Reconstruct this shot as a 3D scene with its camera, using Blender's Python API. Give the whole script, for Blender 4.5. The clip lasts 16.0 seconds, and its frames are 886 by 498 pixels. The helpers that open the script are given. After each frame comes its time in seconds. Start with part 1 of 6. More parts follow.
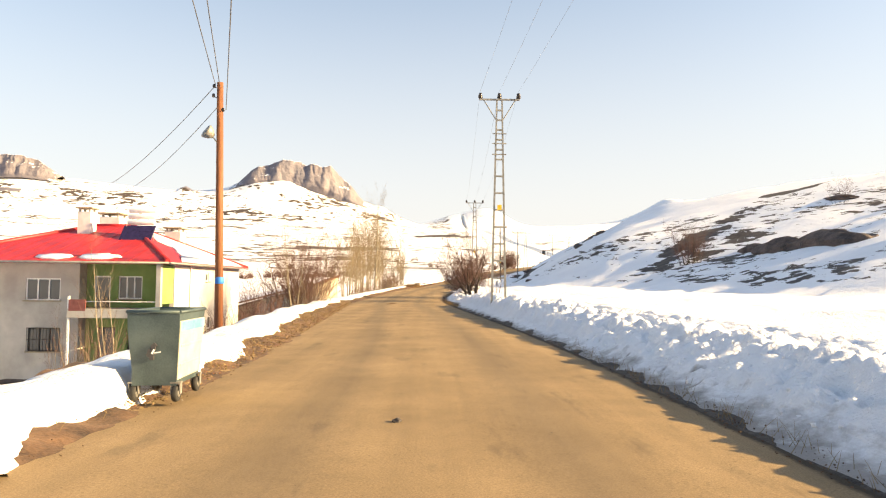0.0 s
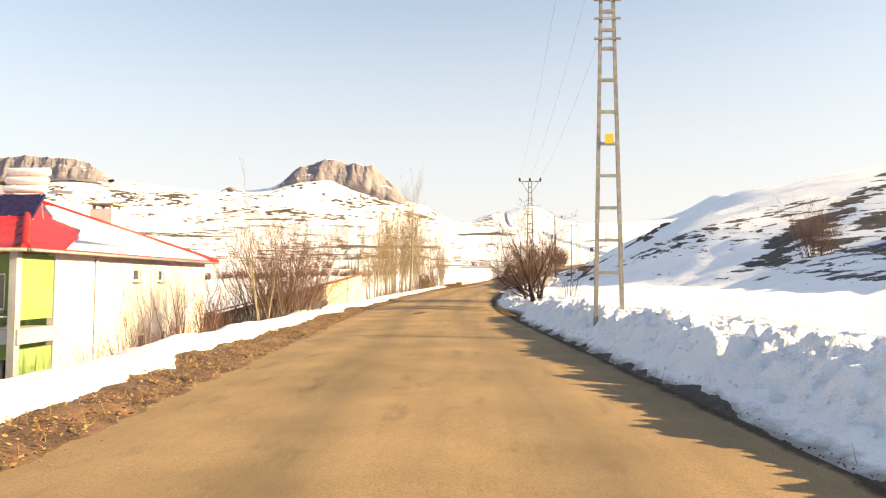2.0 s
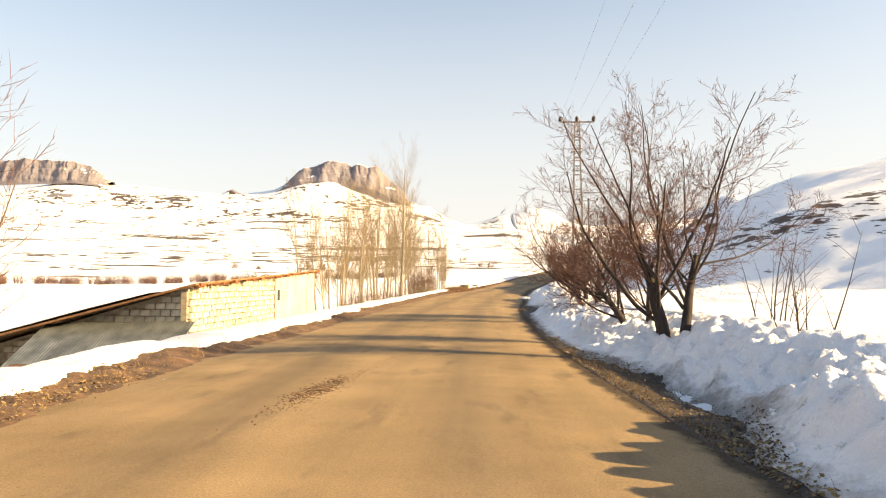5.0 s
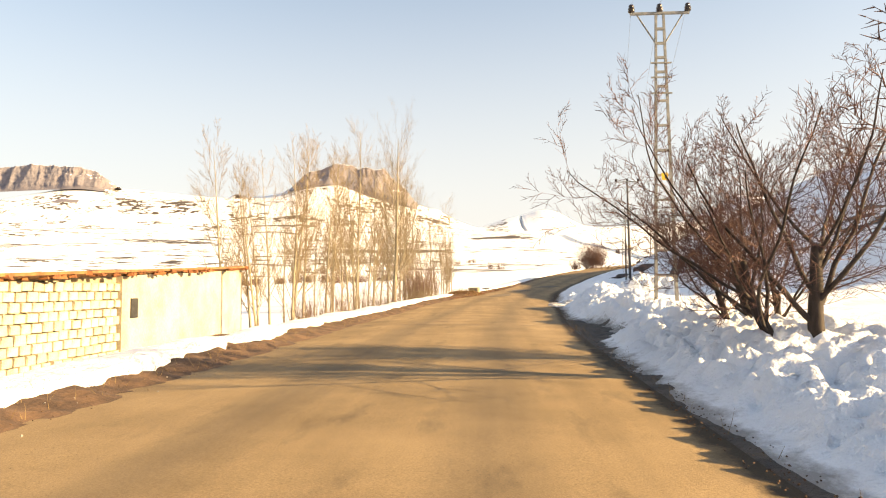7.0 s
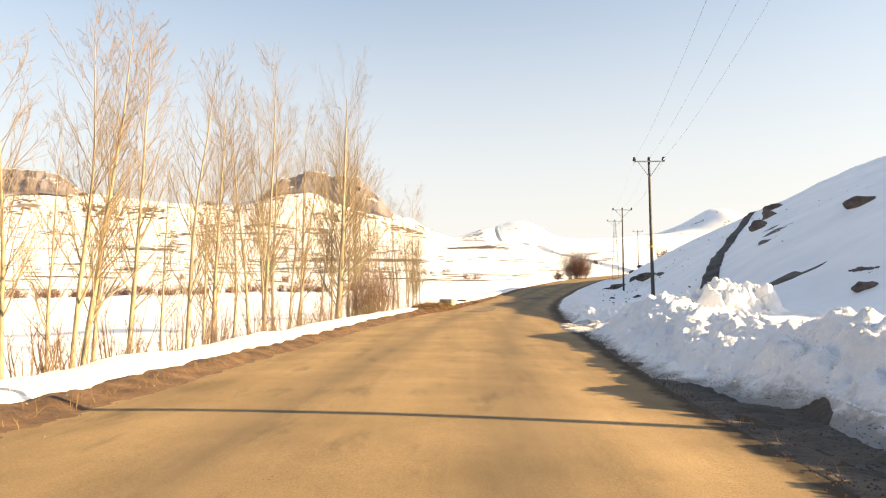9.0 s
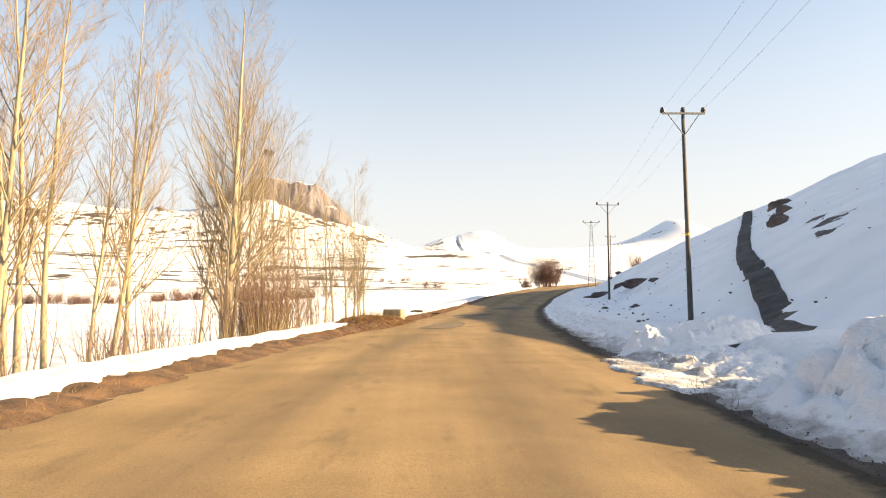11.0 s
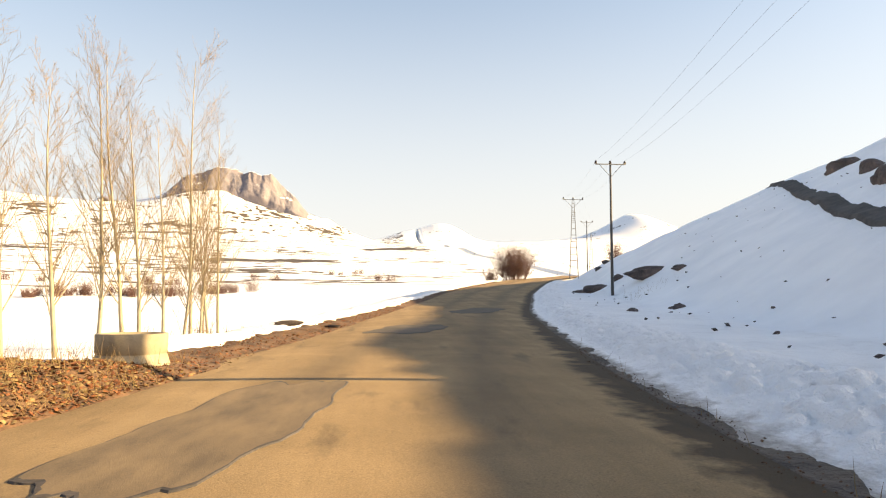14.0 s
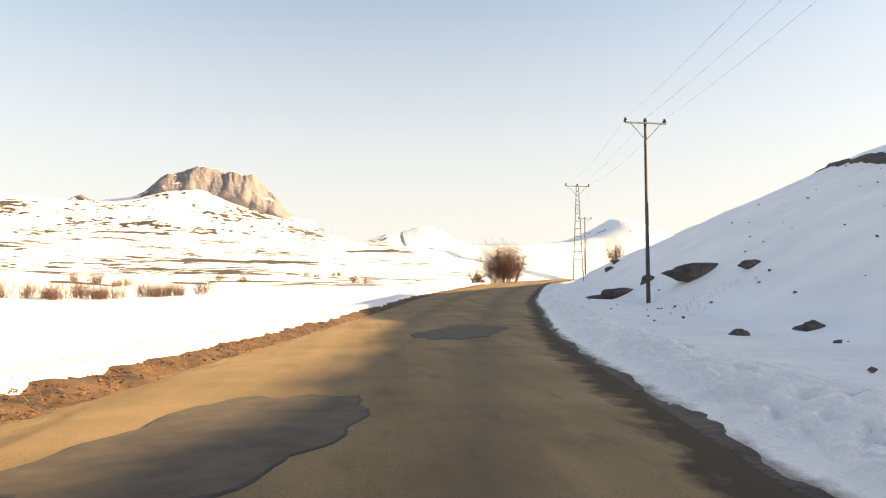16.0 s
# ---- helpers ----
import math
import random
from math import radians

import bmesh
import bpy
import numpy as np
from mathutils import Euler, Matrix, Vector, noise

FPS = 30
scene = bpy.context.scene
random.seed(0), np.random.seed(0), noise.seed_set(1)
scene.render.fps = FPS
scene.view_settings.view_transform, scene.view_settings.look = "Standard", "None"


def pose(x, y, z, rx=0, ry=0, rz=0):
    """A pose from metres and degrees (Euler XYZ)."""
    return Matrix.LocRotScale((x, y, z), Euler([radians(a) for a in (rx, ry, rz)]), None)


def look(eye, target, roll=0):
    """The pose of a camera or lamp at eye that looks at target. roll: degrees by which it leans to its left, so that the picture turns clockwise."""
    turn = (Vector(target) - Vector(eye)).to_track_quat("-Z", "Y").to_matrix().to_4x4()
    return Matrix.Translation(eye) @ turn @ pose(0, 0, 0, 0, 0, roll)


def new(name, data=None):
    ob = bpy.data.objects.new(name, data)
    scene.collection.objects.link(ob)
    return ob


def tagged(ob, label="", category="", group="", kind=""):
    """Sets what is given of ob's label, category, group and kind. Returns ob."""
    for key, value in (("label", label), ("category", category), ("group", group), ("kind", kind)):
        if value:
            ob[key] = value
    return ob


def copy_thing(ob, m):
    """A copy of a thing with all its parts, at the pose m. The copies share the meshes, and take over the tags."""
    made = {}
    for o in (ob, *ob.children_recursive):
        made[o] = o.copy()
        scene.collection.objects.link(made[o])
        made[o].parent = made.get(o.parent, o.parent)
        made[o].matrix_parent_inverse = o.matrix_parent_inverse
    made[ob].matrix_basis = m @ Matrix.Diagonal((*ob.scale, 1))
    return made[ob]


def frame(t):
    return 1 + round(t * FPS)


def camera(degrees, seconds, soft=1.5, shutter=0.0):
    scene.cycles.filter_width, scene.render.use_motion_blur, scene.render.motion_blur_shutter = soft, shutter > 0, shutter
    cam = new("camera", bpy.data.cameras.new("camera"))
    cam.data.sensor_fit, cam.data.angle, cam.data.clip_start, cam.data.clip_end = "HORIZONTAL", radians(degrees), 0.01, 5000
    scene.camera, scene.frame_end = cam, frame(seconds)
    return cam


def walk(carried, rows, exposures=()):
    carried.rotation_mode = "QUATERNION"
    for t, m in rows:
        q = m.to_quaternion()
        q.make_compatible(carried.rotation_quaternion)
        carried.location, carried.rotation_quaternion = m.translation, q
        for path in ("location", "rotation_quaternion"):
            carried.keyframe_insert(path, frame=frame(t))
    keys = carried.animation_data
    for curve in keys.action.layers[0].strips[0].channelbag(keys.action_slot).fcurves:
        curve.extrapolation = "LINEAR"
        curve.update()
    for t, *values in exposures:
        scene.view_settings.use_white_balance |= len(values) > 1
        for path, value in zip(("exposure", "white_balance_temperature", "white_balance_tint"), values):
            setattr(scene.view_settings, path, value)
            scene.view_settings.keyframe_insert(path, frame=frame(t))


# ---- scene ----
cam = camera(66.6, 16.0, 1.15)
PATH = [
    (0, (0.147, 0.144, 1.482), (0.193, 2.141, 1.583), 0.5),
    (0.5, (0.111, 4.208, 1.469), (0.08, 6.206, 1.565), 1.1),
    (1, (0.142, 8.19, 1.477), (0.092, 10.187, 1.565), 1.2),
    (1.5, (0.183, 12.078, 1.49), (0.092, 14.073, 1.596), 0.7),
    (2, (0.089, 16.243, 1.504), (0.008, 18.239, 1.601), 0.3),
    (2.5, (0.036, 20.179, 1.493), (-0.062, 22.175, 1.571), 0.3),
    (3, (-0.079, 24.321, 1.413), (-0.198, 26.316, 1.508), 0.2),
    (5.5, (-0.304, 44.4, 1.403), (-0.4, 46.394, 1.517), 0.1),
    (6, (-0.399, 48.452, 1.425), (-0.514, 50.445, 1.554), 0.2),
    (6.5, (-0.433, 52.45, 1.373), (-0.569, 54.442, 1.483), -0.5),
    (7, (-0.519, 56.517, 1.372), (-0.643, 58.509, 1.489), -0.3),
    (7.5, (-0.571, 60.594, 1.324), (-0.674, 62.588, 1.434), -0.0),
    (8, (-0.642, 64.706, 1.34), (-0.717, 66.701, 1.462), 0.1),
    (8.5, (-0.679, 68.914, 1.375), (-0.742, 70.908, 1.511), -0.2),
    (9, (-0.636, 73.018, 1.46), (-0.686, 75.012, 1.608), 0.1),
    (9.2, (-0.628, 74.658, 1.488), (-0.668, 76.652, 1.64), 0.3),
    (11.5, (0.115, 92.816, 1.489), (0.207, 94.806, 1.667), -0.2),
    (12, (0.556, 96.909, 1.611), (0.682, 98.897, 1.786), -0.5),
    (12.5, (0.944, 100.993, 1.702), (1.119, 102.976, 1.89), -0.5),
    (13, (1.433, 105.128, 1.792), (1.598, 107.111, 1.985), -0.7),
    (13.5, (2.007, 109.408, 1.888), (2.186, 111.394, 2.053), -0.3),
    (14, (2.537, 113.4, 1.98), (2.721, 115.385, 2.14), 0.1),
    (14.5, (3.116, 117.638, 2.046), (3.297, 119.622, 2.218), 0.6),
    (15, (3.655, 121.822, 2.123), (3.886, 123.802, 2.281), 0.7),
    (15.5, (4.316, 125.95, 2.266), (4.527, 127.933, 2.426), 0.6),
    (16, (4.972, 130.242, 2.375), (5.2, 132.222, 2.545), 0.4),
]
EXPOSURES = ((0, 1.88, 7250, 10), (3, 1.88, 7250, 10), (6, 1.9, 7600, 10), (8.5, 1.89, 7500, 10), (11.5, 1.88, 7220, 10), (14, 1.88, 7350, 10), (16, 1.89, 7800, 10))
walk(cam, [(t, look(eye, target, roll)) for t, eye, target, roll in PATH], EXPOSURES)

# ---- daylight: a low sun over the hill beside the road, pale winter sky ----
SUN_TO = Vector((1.0, -0.14, 0.345)).normalized()
world = bpy.data.worlds.new("winter_sky")
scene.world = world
world.use_nodes = True
wn = world.node_tree.nodes
sky = wn.new("ShaderNodeTexSky")
sky.sky_type = "NISHITA"
sky.sun_disc = False
sky.sun_elevation = math.asin(SUN_TO.z)
sky.sun_rotation = math.atan2(SUN_TO.x, SUN_TO.y)
sky.air_density, sky.dust_density, sky.ozone_density = 1.0, 2.0, 1.0
wn["Background"].inputs[1].default_value = 0.077
pale = wn.new("ShaderNodeHueSaturation")
pale.inputs["Saturation"].default_value = 1.25
world.node_tree.links.new(sky.outputs[0], pale.inputs["Color"])
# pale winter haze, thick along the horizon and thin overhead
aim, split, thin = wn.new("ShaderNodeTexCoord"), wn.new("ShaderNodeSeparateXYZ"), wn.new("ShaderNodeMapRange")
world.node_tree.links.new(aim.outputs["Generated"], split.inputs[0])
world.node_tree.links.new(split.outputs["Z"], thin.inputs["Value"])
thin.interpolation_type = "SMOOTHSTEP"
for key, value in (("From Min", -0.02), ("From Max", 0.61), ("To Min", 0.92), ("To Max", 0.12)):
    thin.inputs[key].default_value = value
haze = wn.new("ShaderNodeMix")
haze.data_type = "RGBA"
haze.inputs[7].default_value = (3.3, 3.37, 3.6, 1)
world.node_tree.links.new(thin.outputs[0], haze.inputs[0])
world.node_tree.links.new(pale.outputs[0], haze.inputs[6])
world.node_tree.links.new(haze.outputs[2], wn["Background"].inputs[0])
sun = new("sun", bpy.data.lights.new("sun", "SUN"))
sun.data.energy, sun.data.angle, sun.data.color = 5.0, radians(0.5), (1.0, 0.75, 0.43)
sun.rotation_mode = "QUATERNION"
sun.rotation_quaternion = SUN_TO.to_track_quat("Z", "Y")
sun.location = (120, 60, 60)

# ---- materials ----
def material(name, rough=0.8, metal=0.0):
    m = bpy.data.materials.new(name)
    m.use_nodes = True
    t = m.node_tree
    b = t.nodes["Principled BSDF"]
    b.inputs["Roughness"].default_value, b.inputs["Metallic"].default_value = rough, metal
    return m, t, b


def coords(t, scale=(1, 1, 1), space="Object"):
    c, mp = t.nodes.new("ShaderNodeTexCoord"), t.nodes.new("ShaderNodeMapping")
    mp.inputs["Scale"].default_value = scale
    t.links.new(c.outputs[space], mp.inputs["Vector"])
    return mp.outputs[0]


def noise_at(t, vec, scale, detail=4.0, rough=0.55):
    n = t.nodes.new("ShaderNodeTexNoise")
    n.inputs["Scale"].default_value, n.inputs["Detail"].default_value, n.inputs["Roughness"].default_value = scale, detail, rough
    t.links.new(vec, n.inputs["Vector"])
    return n.outputs["Fac"]


def ramp(t, fac, *stops):
    r = t.nodes.new("ShaderNodeValToRGB")
    while len(r.color_ramp.elements) < len(stops):
        r.color_ramp.elements.new(0.5)
    for e, (p, c) in zip(r.color_ramp.elements, stops):
        e.position, e.color = p, (*c, 1) if len(c) == 3 else c
    t.links.new(fac, r.inputs[0])
    return r.outputs[0]


def grey(v):
    return (v, v, v)


def mixed(t, fac, a, b, blend="MIX"):
    n = t.nodes.new("ShaderNodeMix")
    n.data_type, n.blend_type = "RGBA", blend
    for s, v in ((n.inputs[0], fac), (n.inputs[6], a), (n.inputs[7], b)):
        if isinstance(v, (int, float)):
            s.default_value = v
        elif isinstance(v, tuple):
            s.default_value = (*v, 1)
        else:
            t.links.new(v, s)
    return n.outputs[2]


def sums(t, op, a, b):
    n = t.nodes.new("ShaderNodeMath")
    n.operation = op
    for s, v in ((n.inputs[0], a), (n.inputs[1], b)):
        if isinstance(v, (int, float)):
            s.default_value = v
        else:
            t.links.new(v, s)
    return n.outputs[0]


def attribute(t, name):
    n = t.nodes.new("ShaderNodeAttribute")
    n.attribute_name = name
    return n.outputs["Fac"]


def bump(t, b, height, strength=0.4, distance=0.02):
    n = t.nodes.new("ShaderNodeBump")
    n.inputs["Strength"].default_value, n.inputs["Distance"].default_value = strength, distance
    t.links.new(height, n.inputs["Height"])
    t.links.new(n.outputs[0], b.inputs["Normal"])


def simple(name, dark, light, rough=0.8, metal=0.0, scale=6.0, stretch=(1, 1, 1), relief=0.3, depth=0.01, fine=60.0, vary=0.0):
    """Two tones mingled at two sizes of noise, with fine relief."""
    m, t, b = material(name, rough, metal)
    v = coords(t, stretch)
    big, small = noise_at(t, v, scale, 5), noise_at(t, v, fine, 3)
    f = sums(t, "ADD", sums(t, "MULTIPLY", big, 0.7), sums(t, "MULTIPLY", small, 0.3))
    col = ramp(t, f, (0.36, dark), (0.64, light))
    if vary:
        info = t.nodes.new("ShaderNodeObjectInfo")
        k = sums(t, "ADD", sums(t, "MULTIPLY", info.outputs["Random"], vary), 1 - vary / 2)
        c = t.nodes.new("ShaderNodeCombineColor")
        for n in range(3):
            t.links.new(k, c.inputs[n])
        col = mixed(t, 1.0, col, c.outputs[0], "MULTIPLY")
    t.links.new(col, b.inputs["Base Color"])
    bump(t, b, f, relief, depth)
    return m


def make_snow(name, dirt_amount, fine_lumps):
    """Snow with bare, earthy spots where the attribute 'bare' is high and haze-tinted rock where 'rock' is."""
    m, t, b = material(name, 0.75)
    v = coords(t)
    far = coords(t, (0.42, 0.5, 1.0))
    # bare earth in drawn-out spots
    streak = noise_at(t, far, 0.03, 4, 0.55)
    clump = noise_at(t, far, 0.2, 4, 0.55)
    spot = sums(t, "ADD", sums(t, "MULTIPLY", streak, 0.5), sums(t, "MULTIPLY", clump, 0.5))
    bare = sums(t, "GREATER_THAN", sums(t, "ADD", spot, sums(t, "MULTIPLY", attribute(t, "bare"), 0.32)), 0.71)
    # small dappled thaw on the near hillside
    dapple = noise_at(t, coords(t, (0.42, 0.42, 2.0)), 1.0, 5, 0.6)
    patchy = sums(t, "ADD", sums(t, "MULTIPLY", dapple, 0.6), sums(t, "MULTIPLY", noise_at(t, v, 0.07, 3), 0.4))
    thaw = sums(t, "GREATER_THAN", sums(t, "ADD", patchy, sums(t, "MULTIPLY", attribute(t, "thaw"), 0.3)), 0.725)
    bare = sums(t, "MAXIMUM", bare, thaw)
    earth = ramp(t, noise_at(t, v, 1.3, 6), (0.35, (0.03, 0.022, 0.018)), (0.65, (0.09, 0.068, 0.05)))
    snow = ramp(t, noise_at(t, v, 0.25, 4), (0.3, (0.77, 0.785, 0.81)), (0.7, (0.875, 0.88, 0.89)))
    if dirt_amount:
        d = ramp(t, noise_at(t, v, 1.6, 8, 0.7), (0.5, grey(0)), (0.78, grey(1)))
        d = sums(t, "MULTIPLY", d, dirt_amount)
        snow = mixed(t, d, snow, (0.22, 0.19, 0.165))
    # road dirt splashed into the snow, plus shade painted between its clods
    soil_shade = sums(t, "ADD", attribute(t, "grime"), sums(t, "MULTIPLY", noise_at(t, coords(t, (1.0, 0.6, 1.0)), 2.6, 6, 0.7), 0.9))
    snow = mixed(t, ramp(t, soil_shade, (0.72, grey(0)), (1.15, grey(0.8))), snow, (0.17, 0.145, 0.12))
    # far rock, greyed and blued in colour for haze
    rocky = ramp(t, noise_at(t, coords(t, (1, 1, 0.3)), 0.07, 9, 0.75), (0.3, (0.10, 0.098, 0.118)), (0.5, (0.165, 0.155, 0.18)), (0.7, (0.23, 0.21, 0.235)))
    rockfac = sums(t, "GREATER_THAN", sums(t, "ADD", attribute(t, "rock"), sums(t, "MULTIPLY", noise_at(t, v, 0.03, 6, 0.6), 0.5)), 0.72)
    col = mixed(t, bare, snow, earth)
    col = mixed(t, rockfac, col, rocky)
    t.links.new(col, b.inputs["Base Color"])
    h = sums(t, "ADD", noise_at(t, v, 1.2 if not fine_lumps else 5.0, 6, 0.6), sums(t, "MULTIPLY", noise_at(t, v, 22, 3), 0.25))
    if not fine_lumps:
        # wind drifts in the field, fissures in the crags
        h = sums(t, "ADD", h, sums(t, "MULTIPLY", noise_at(t, coords(t, (1.0, 0.5, 1.0)), 0.35, 4), 1.6))
        h = sums(t, "ADD", h, sums(t, "MULTIPLY", sums(t, "MULTIPLY", rockfac, noise_at(t, coords(t, (1, 1, 0.35)), 0.06, 8, 0.75)), 30.0))
    bump(t, b, h, 0.55 if not fine_lumps else 1.0, 0.15 if not fine_lumps else 0.1)
    b.inputs["Subsurface Weight"].default_value = 0.0
    return m


def make_asphalt():
    m, t, b = material("dusty asphalt", 0.85)
    v = coords(t)
    grain = noise_at(t, v, 55, 4, 0.75)
    dust = sums(t, "ADD", sums(t, "MULTIPLY", noise_at(t, coords(t, (1.0, 0.035, 1)), 1.1, 6, 0.6), 0.55), sums(t, "MULTIPLY", noise_at(t, v, 0.3, 6, 0.65), 0.45))
    blot = noise_at(t, v, 0.55, 7, 0.6)
    col = ramp(t, dust, (0.3, (0.168, 0.121, 0.07)), (0.7, (0.32, 0.228, 0.126)))
    col = mixed(t, 0.55, col, ramp(t, blot, (0.32, grey(0.36)), (0.68, grey(0.64))), "OVERLAY")
    col = mixed(t, 0.6, col, ramp(t, grain, (0.3, grey(0.25)), (0.7, grey(0.75))), "OVERLAY")
    # loose dark chips
    # old oil and tar stains, and pale grit swept together in drifts
    stain = ramp(t, noise_at(t, coords(t, (1.0, 0.3, 1)), 1.7, 5, 0.6), (0.58, grey(0)), (0.72, grey(0.5)))
    col = mixed(t, stain, col, (0.075, 0.06, 0.046))
    drift = ramp(t, noise_at(t, coords(t, (1.0, 0.12, 1)), 0.8, 6, 0.7), (0.56, grey(0)), (0.74, grey(0.5)))
    col = mixed(t, drift, col, (0.33, 0.24, 0.135))
    chip = sums(t, "MULTIPLY", ramp(t, noise_at(t, v, 26, 2, 0.5), (0.66, grey(0)), (0.72, grey(1))), ramp(t, noise_at(t, v, 0.8, 3), (0.4, grey(0.2)), (0.65, grey(1))))
    col = mixed(t, sums(t, "MULTIPLY", chip, 0.55), col, (0.045, 0.033, 0.024))
    # darker wheel tracks, following the lane
    wheel = attribute(t, "track")
    col = mixed(t, sums(t, "MULTIPLY", wheel, 0.42), col, (0.085, 0.07, 0.054))
    # damp, dark edge below the snow bank
    damp = ramp(t, sums(t, "ADD", attribute(t, "damp"), sums(t, "MULTIPLY", noise_at(t, v, 1.4, 5, 0.65), 0.9)), (0.78, grey(0)), (1.0, grey(0.85)))
    col = mixed(t, damp, col, (0.034, 0.028, 0.023))
    b.inputs["Specular IOR Level"].default_value = 0.12
    t.links.new(col, b.inputs["Base Color"])
    h = sums(t, "ADD", grain, sums(t, "MULTIPLY", blot, 2.0))
    bump(t, b, h, 0.5, 0.009)
    return m


SNOW = make_snow("field snow", 0.0, False)
BANK = make_snow("ploughed snow", 0.2, True)
ASPHALT = make_asphalt()
PATCH = simple("mended asphalt", (0.05, 0.041, 0.03), (0.105, 0.079, 0.052), 0.85, scale=2.5, relief=0.5, depth=0.012)
PALEPATCH = simple("paler mended asphalt", (0.085, 0.062, 0.037), (0.19, 0.135, 0.075), 0.85, scale=1.6, stretch=(1.6, 0.5, 1), relief=0.6, depth=0.015)
DIRT = simple("roadside earth", (0.032, 0.018, 0.011), (0.15, 0.085, 0.046), 0.95, scale=2.2, relief=0.8, depth=0.05, fine=25)
TRACK = simple("wet dark track earth", (0.022, 0.02, 0.019), (0.065, 0.055, 0.05), 0.85, scale=1.5, relief=0.6, depth=0.04, fine=12)
STONE = simple("grey stone", (0.14, 0.125, 0.11), (0.32, 0.28, 0.24), 0.9, scale=4, relief=0.6, depth=0.02)
ROCK = simple("dark hillside rock", (0.035, 0.03, 0.03), (0.13, 0.10, 0.09), 0.95, scale=0.7, relief=1.0, depth=0.15, fine=7)
STEEL = simple("weathered galvanised steel", (0.16, 0.16, 0.15), (0.30, 0.29, 0.27), 0.6, 0.35, scale=5, relief=0.1)
POLEWOOD = simple("orange-brown creosoted pole", (0.10, 0.035, 0.013), (0.24, 0.09, 0.035), 0.75, scale=3, stretch=(8, 8, 0.6), relief=0.4)
DARKPOLE = simple("dark painted pole", (0.035, 0.035, 0.035), (0.09, 0.085, 0.08), 0.7, scale=3, stretch=(6, 6, 0.6))
PORCELAIN = simple("dark brown insulator glaze", (0.012, 0.008, 0.007), (0.03, 0.02, 0.016), 0.25)
WIRE = simple("grey conductor wire", (0.12, 0.12, 0.13), (0.2, 0.2, 0.2), 0.6, 0.4)
FADED = simple("faded teal paint", (0.06, 0.26, 0.3), (0.16, 0.42, 0.44), 0.6, scale=5)
BLUE = simple("blue plastic band", (0.01, 0.12, 0.42), (0.02, 0.2, 0.6), 0.6)
YELLOW = simple("yellow warning plate", (0.55, 0.33, 0.02), (0.75, 0.5, 0.04), 0.6)
# house render in a lit cream tone and a shaded grey one
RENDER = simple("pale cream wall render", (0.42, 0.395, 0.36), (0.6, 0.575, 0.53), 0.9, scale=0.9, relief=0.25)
RENDERGREY = simple("grey-white render toned down for shade", (0.30, 0.285, 0.26), (0.46, 0.44, 0.40), 0.9, scale=0.8, relief=0.25)
GREEN = simple("lime green wall paint", (0.14, 0.225, 0.065), (0.21, 0.31, 0.10), 0.85, scale=1.2, relief=0.2)
REDROOF = simple("red painted roof sheet", (0.30, 0.010, 0.012), (0.45, 0.02, 0.022), 0.5, 0.0, scale=1.0, relief=0.15)
WHITEWASH = simple("whitewashed masonry", (0.52, 0.51, 0.49), (0.72, 0.71, 0.69), 0.9, scale=2, relief=0.25)
PVC = simple("white window frame", (0.66, 0.66, 0.64), (0.8, 0.8, 0.78), 0.4)
IRON = simple("dark wrought iron", (0.03, 0.028, 0.026), (0.08, 0.07, 0.06), 0.6, 0.5)
BROWNMETAL = simple("reddish brown cladding", (0.12, 0.03, 0.025), (0.2, 0.06, 0.05), 0.6)
# lit copy of the bin's paint, cream where the sun strikes
SUNLITPAINT = simple("bin paint lightened for sunlight", (0.36, 0.345, 0.265), (0.54, 0.51, 0.4), 0.7, scale=4, relief=0.3)
DUMPMETAL = simple("scratched teal-grey sheet steel", (0.026, 0.048, 0.055), (0.075, 0.108, 0.115), 0.55, 0.2, scale=2.5, relief=0.3, depth=0.02)
RUBBER = simple("black rubber", (0.012, 0.012, 0.012), (0.035, 0.035, 0.035), 0.8)
BLOCK = simple("pale yellow pumice block", (0.31, 0.265, 0.19), (0.54, 0.48, 0.365), 0.95, scale=3, relief=0.7, depth=0.03, fine=30, vary=0.35)
MORTAR = simple("crumbling mortar", (0.21, 0.175, 0.12), (0.37, 0.315, 0.225), 0.95, scale=6, relief=0.6)
PLASTER = simple("yellowed plaster", (0.29, 0.25, 0.185), (0.5, 0.445, 0.345), 0.95, scale=0.9, relief=0.5, depth=0.03, fine=14)
CORR = simple("zinc corrugated sheet", (0.13, 0.145, 0.145), (0.29, 0.31, 0.30), 0.45, 0.5, scale=2, relief=0.15)
RUST = simple("rusty roofing edge", (0.12, 0.05, 0.02), (0.3, 0.15, 0.06), 0.9, scale=3)
BARK = simple("dark grey-brown bark", (0.02, 0.015, 0.013), (0.06, 0.046, 0.04), 0.95, scale=3, stretch=(4, 4, 0.8), relief=0.6, depth=0.02)
TWIG = simple("reddish brown twigs", (0.07, 0.036, 0.029), (0.17, 0.09, 0.072), 0.9)
POPBARK = simple("pale poplar bark", (0.18, 0.155, 0.11), (0.38, 0.325, 0.23), 0.9, scale=2.5, stretch=(3, 3, 0.8), relief=0.4)
POPTWIG = simple("straw coloured poplar twigs", (0.13, 0.095, 0.06), (0.24, 0.18, 0.11), 0.9)
MIDBARK = simple("brown bush bark", (0.07, 0.05, 0.038), (0.18, 0.13, 0.095), 0.9, scale=3, stretch=(3, 3, 0.8), relief=0.4)
GRASS = simple("dry straw grass", (0.13, 0.085, 0.035), (0.30, 0.21, 0.09), 0.9)
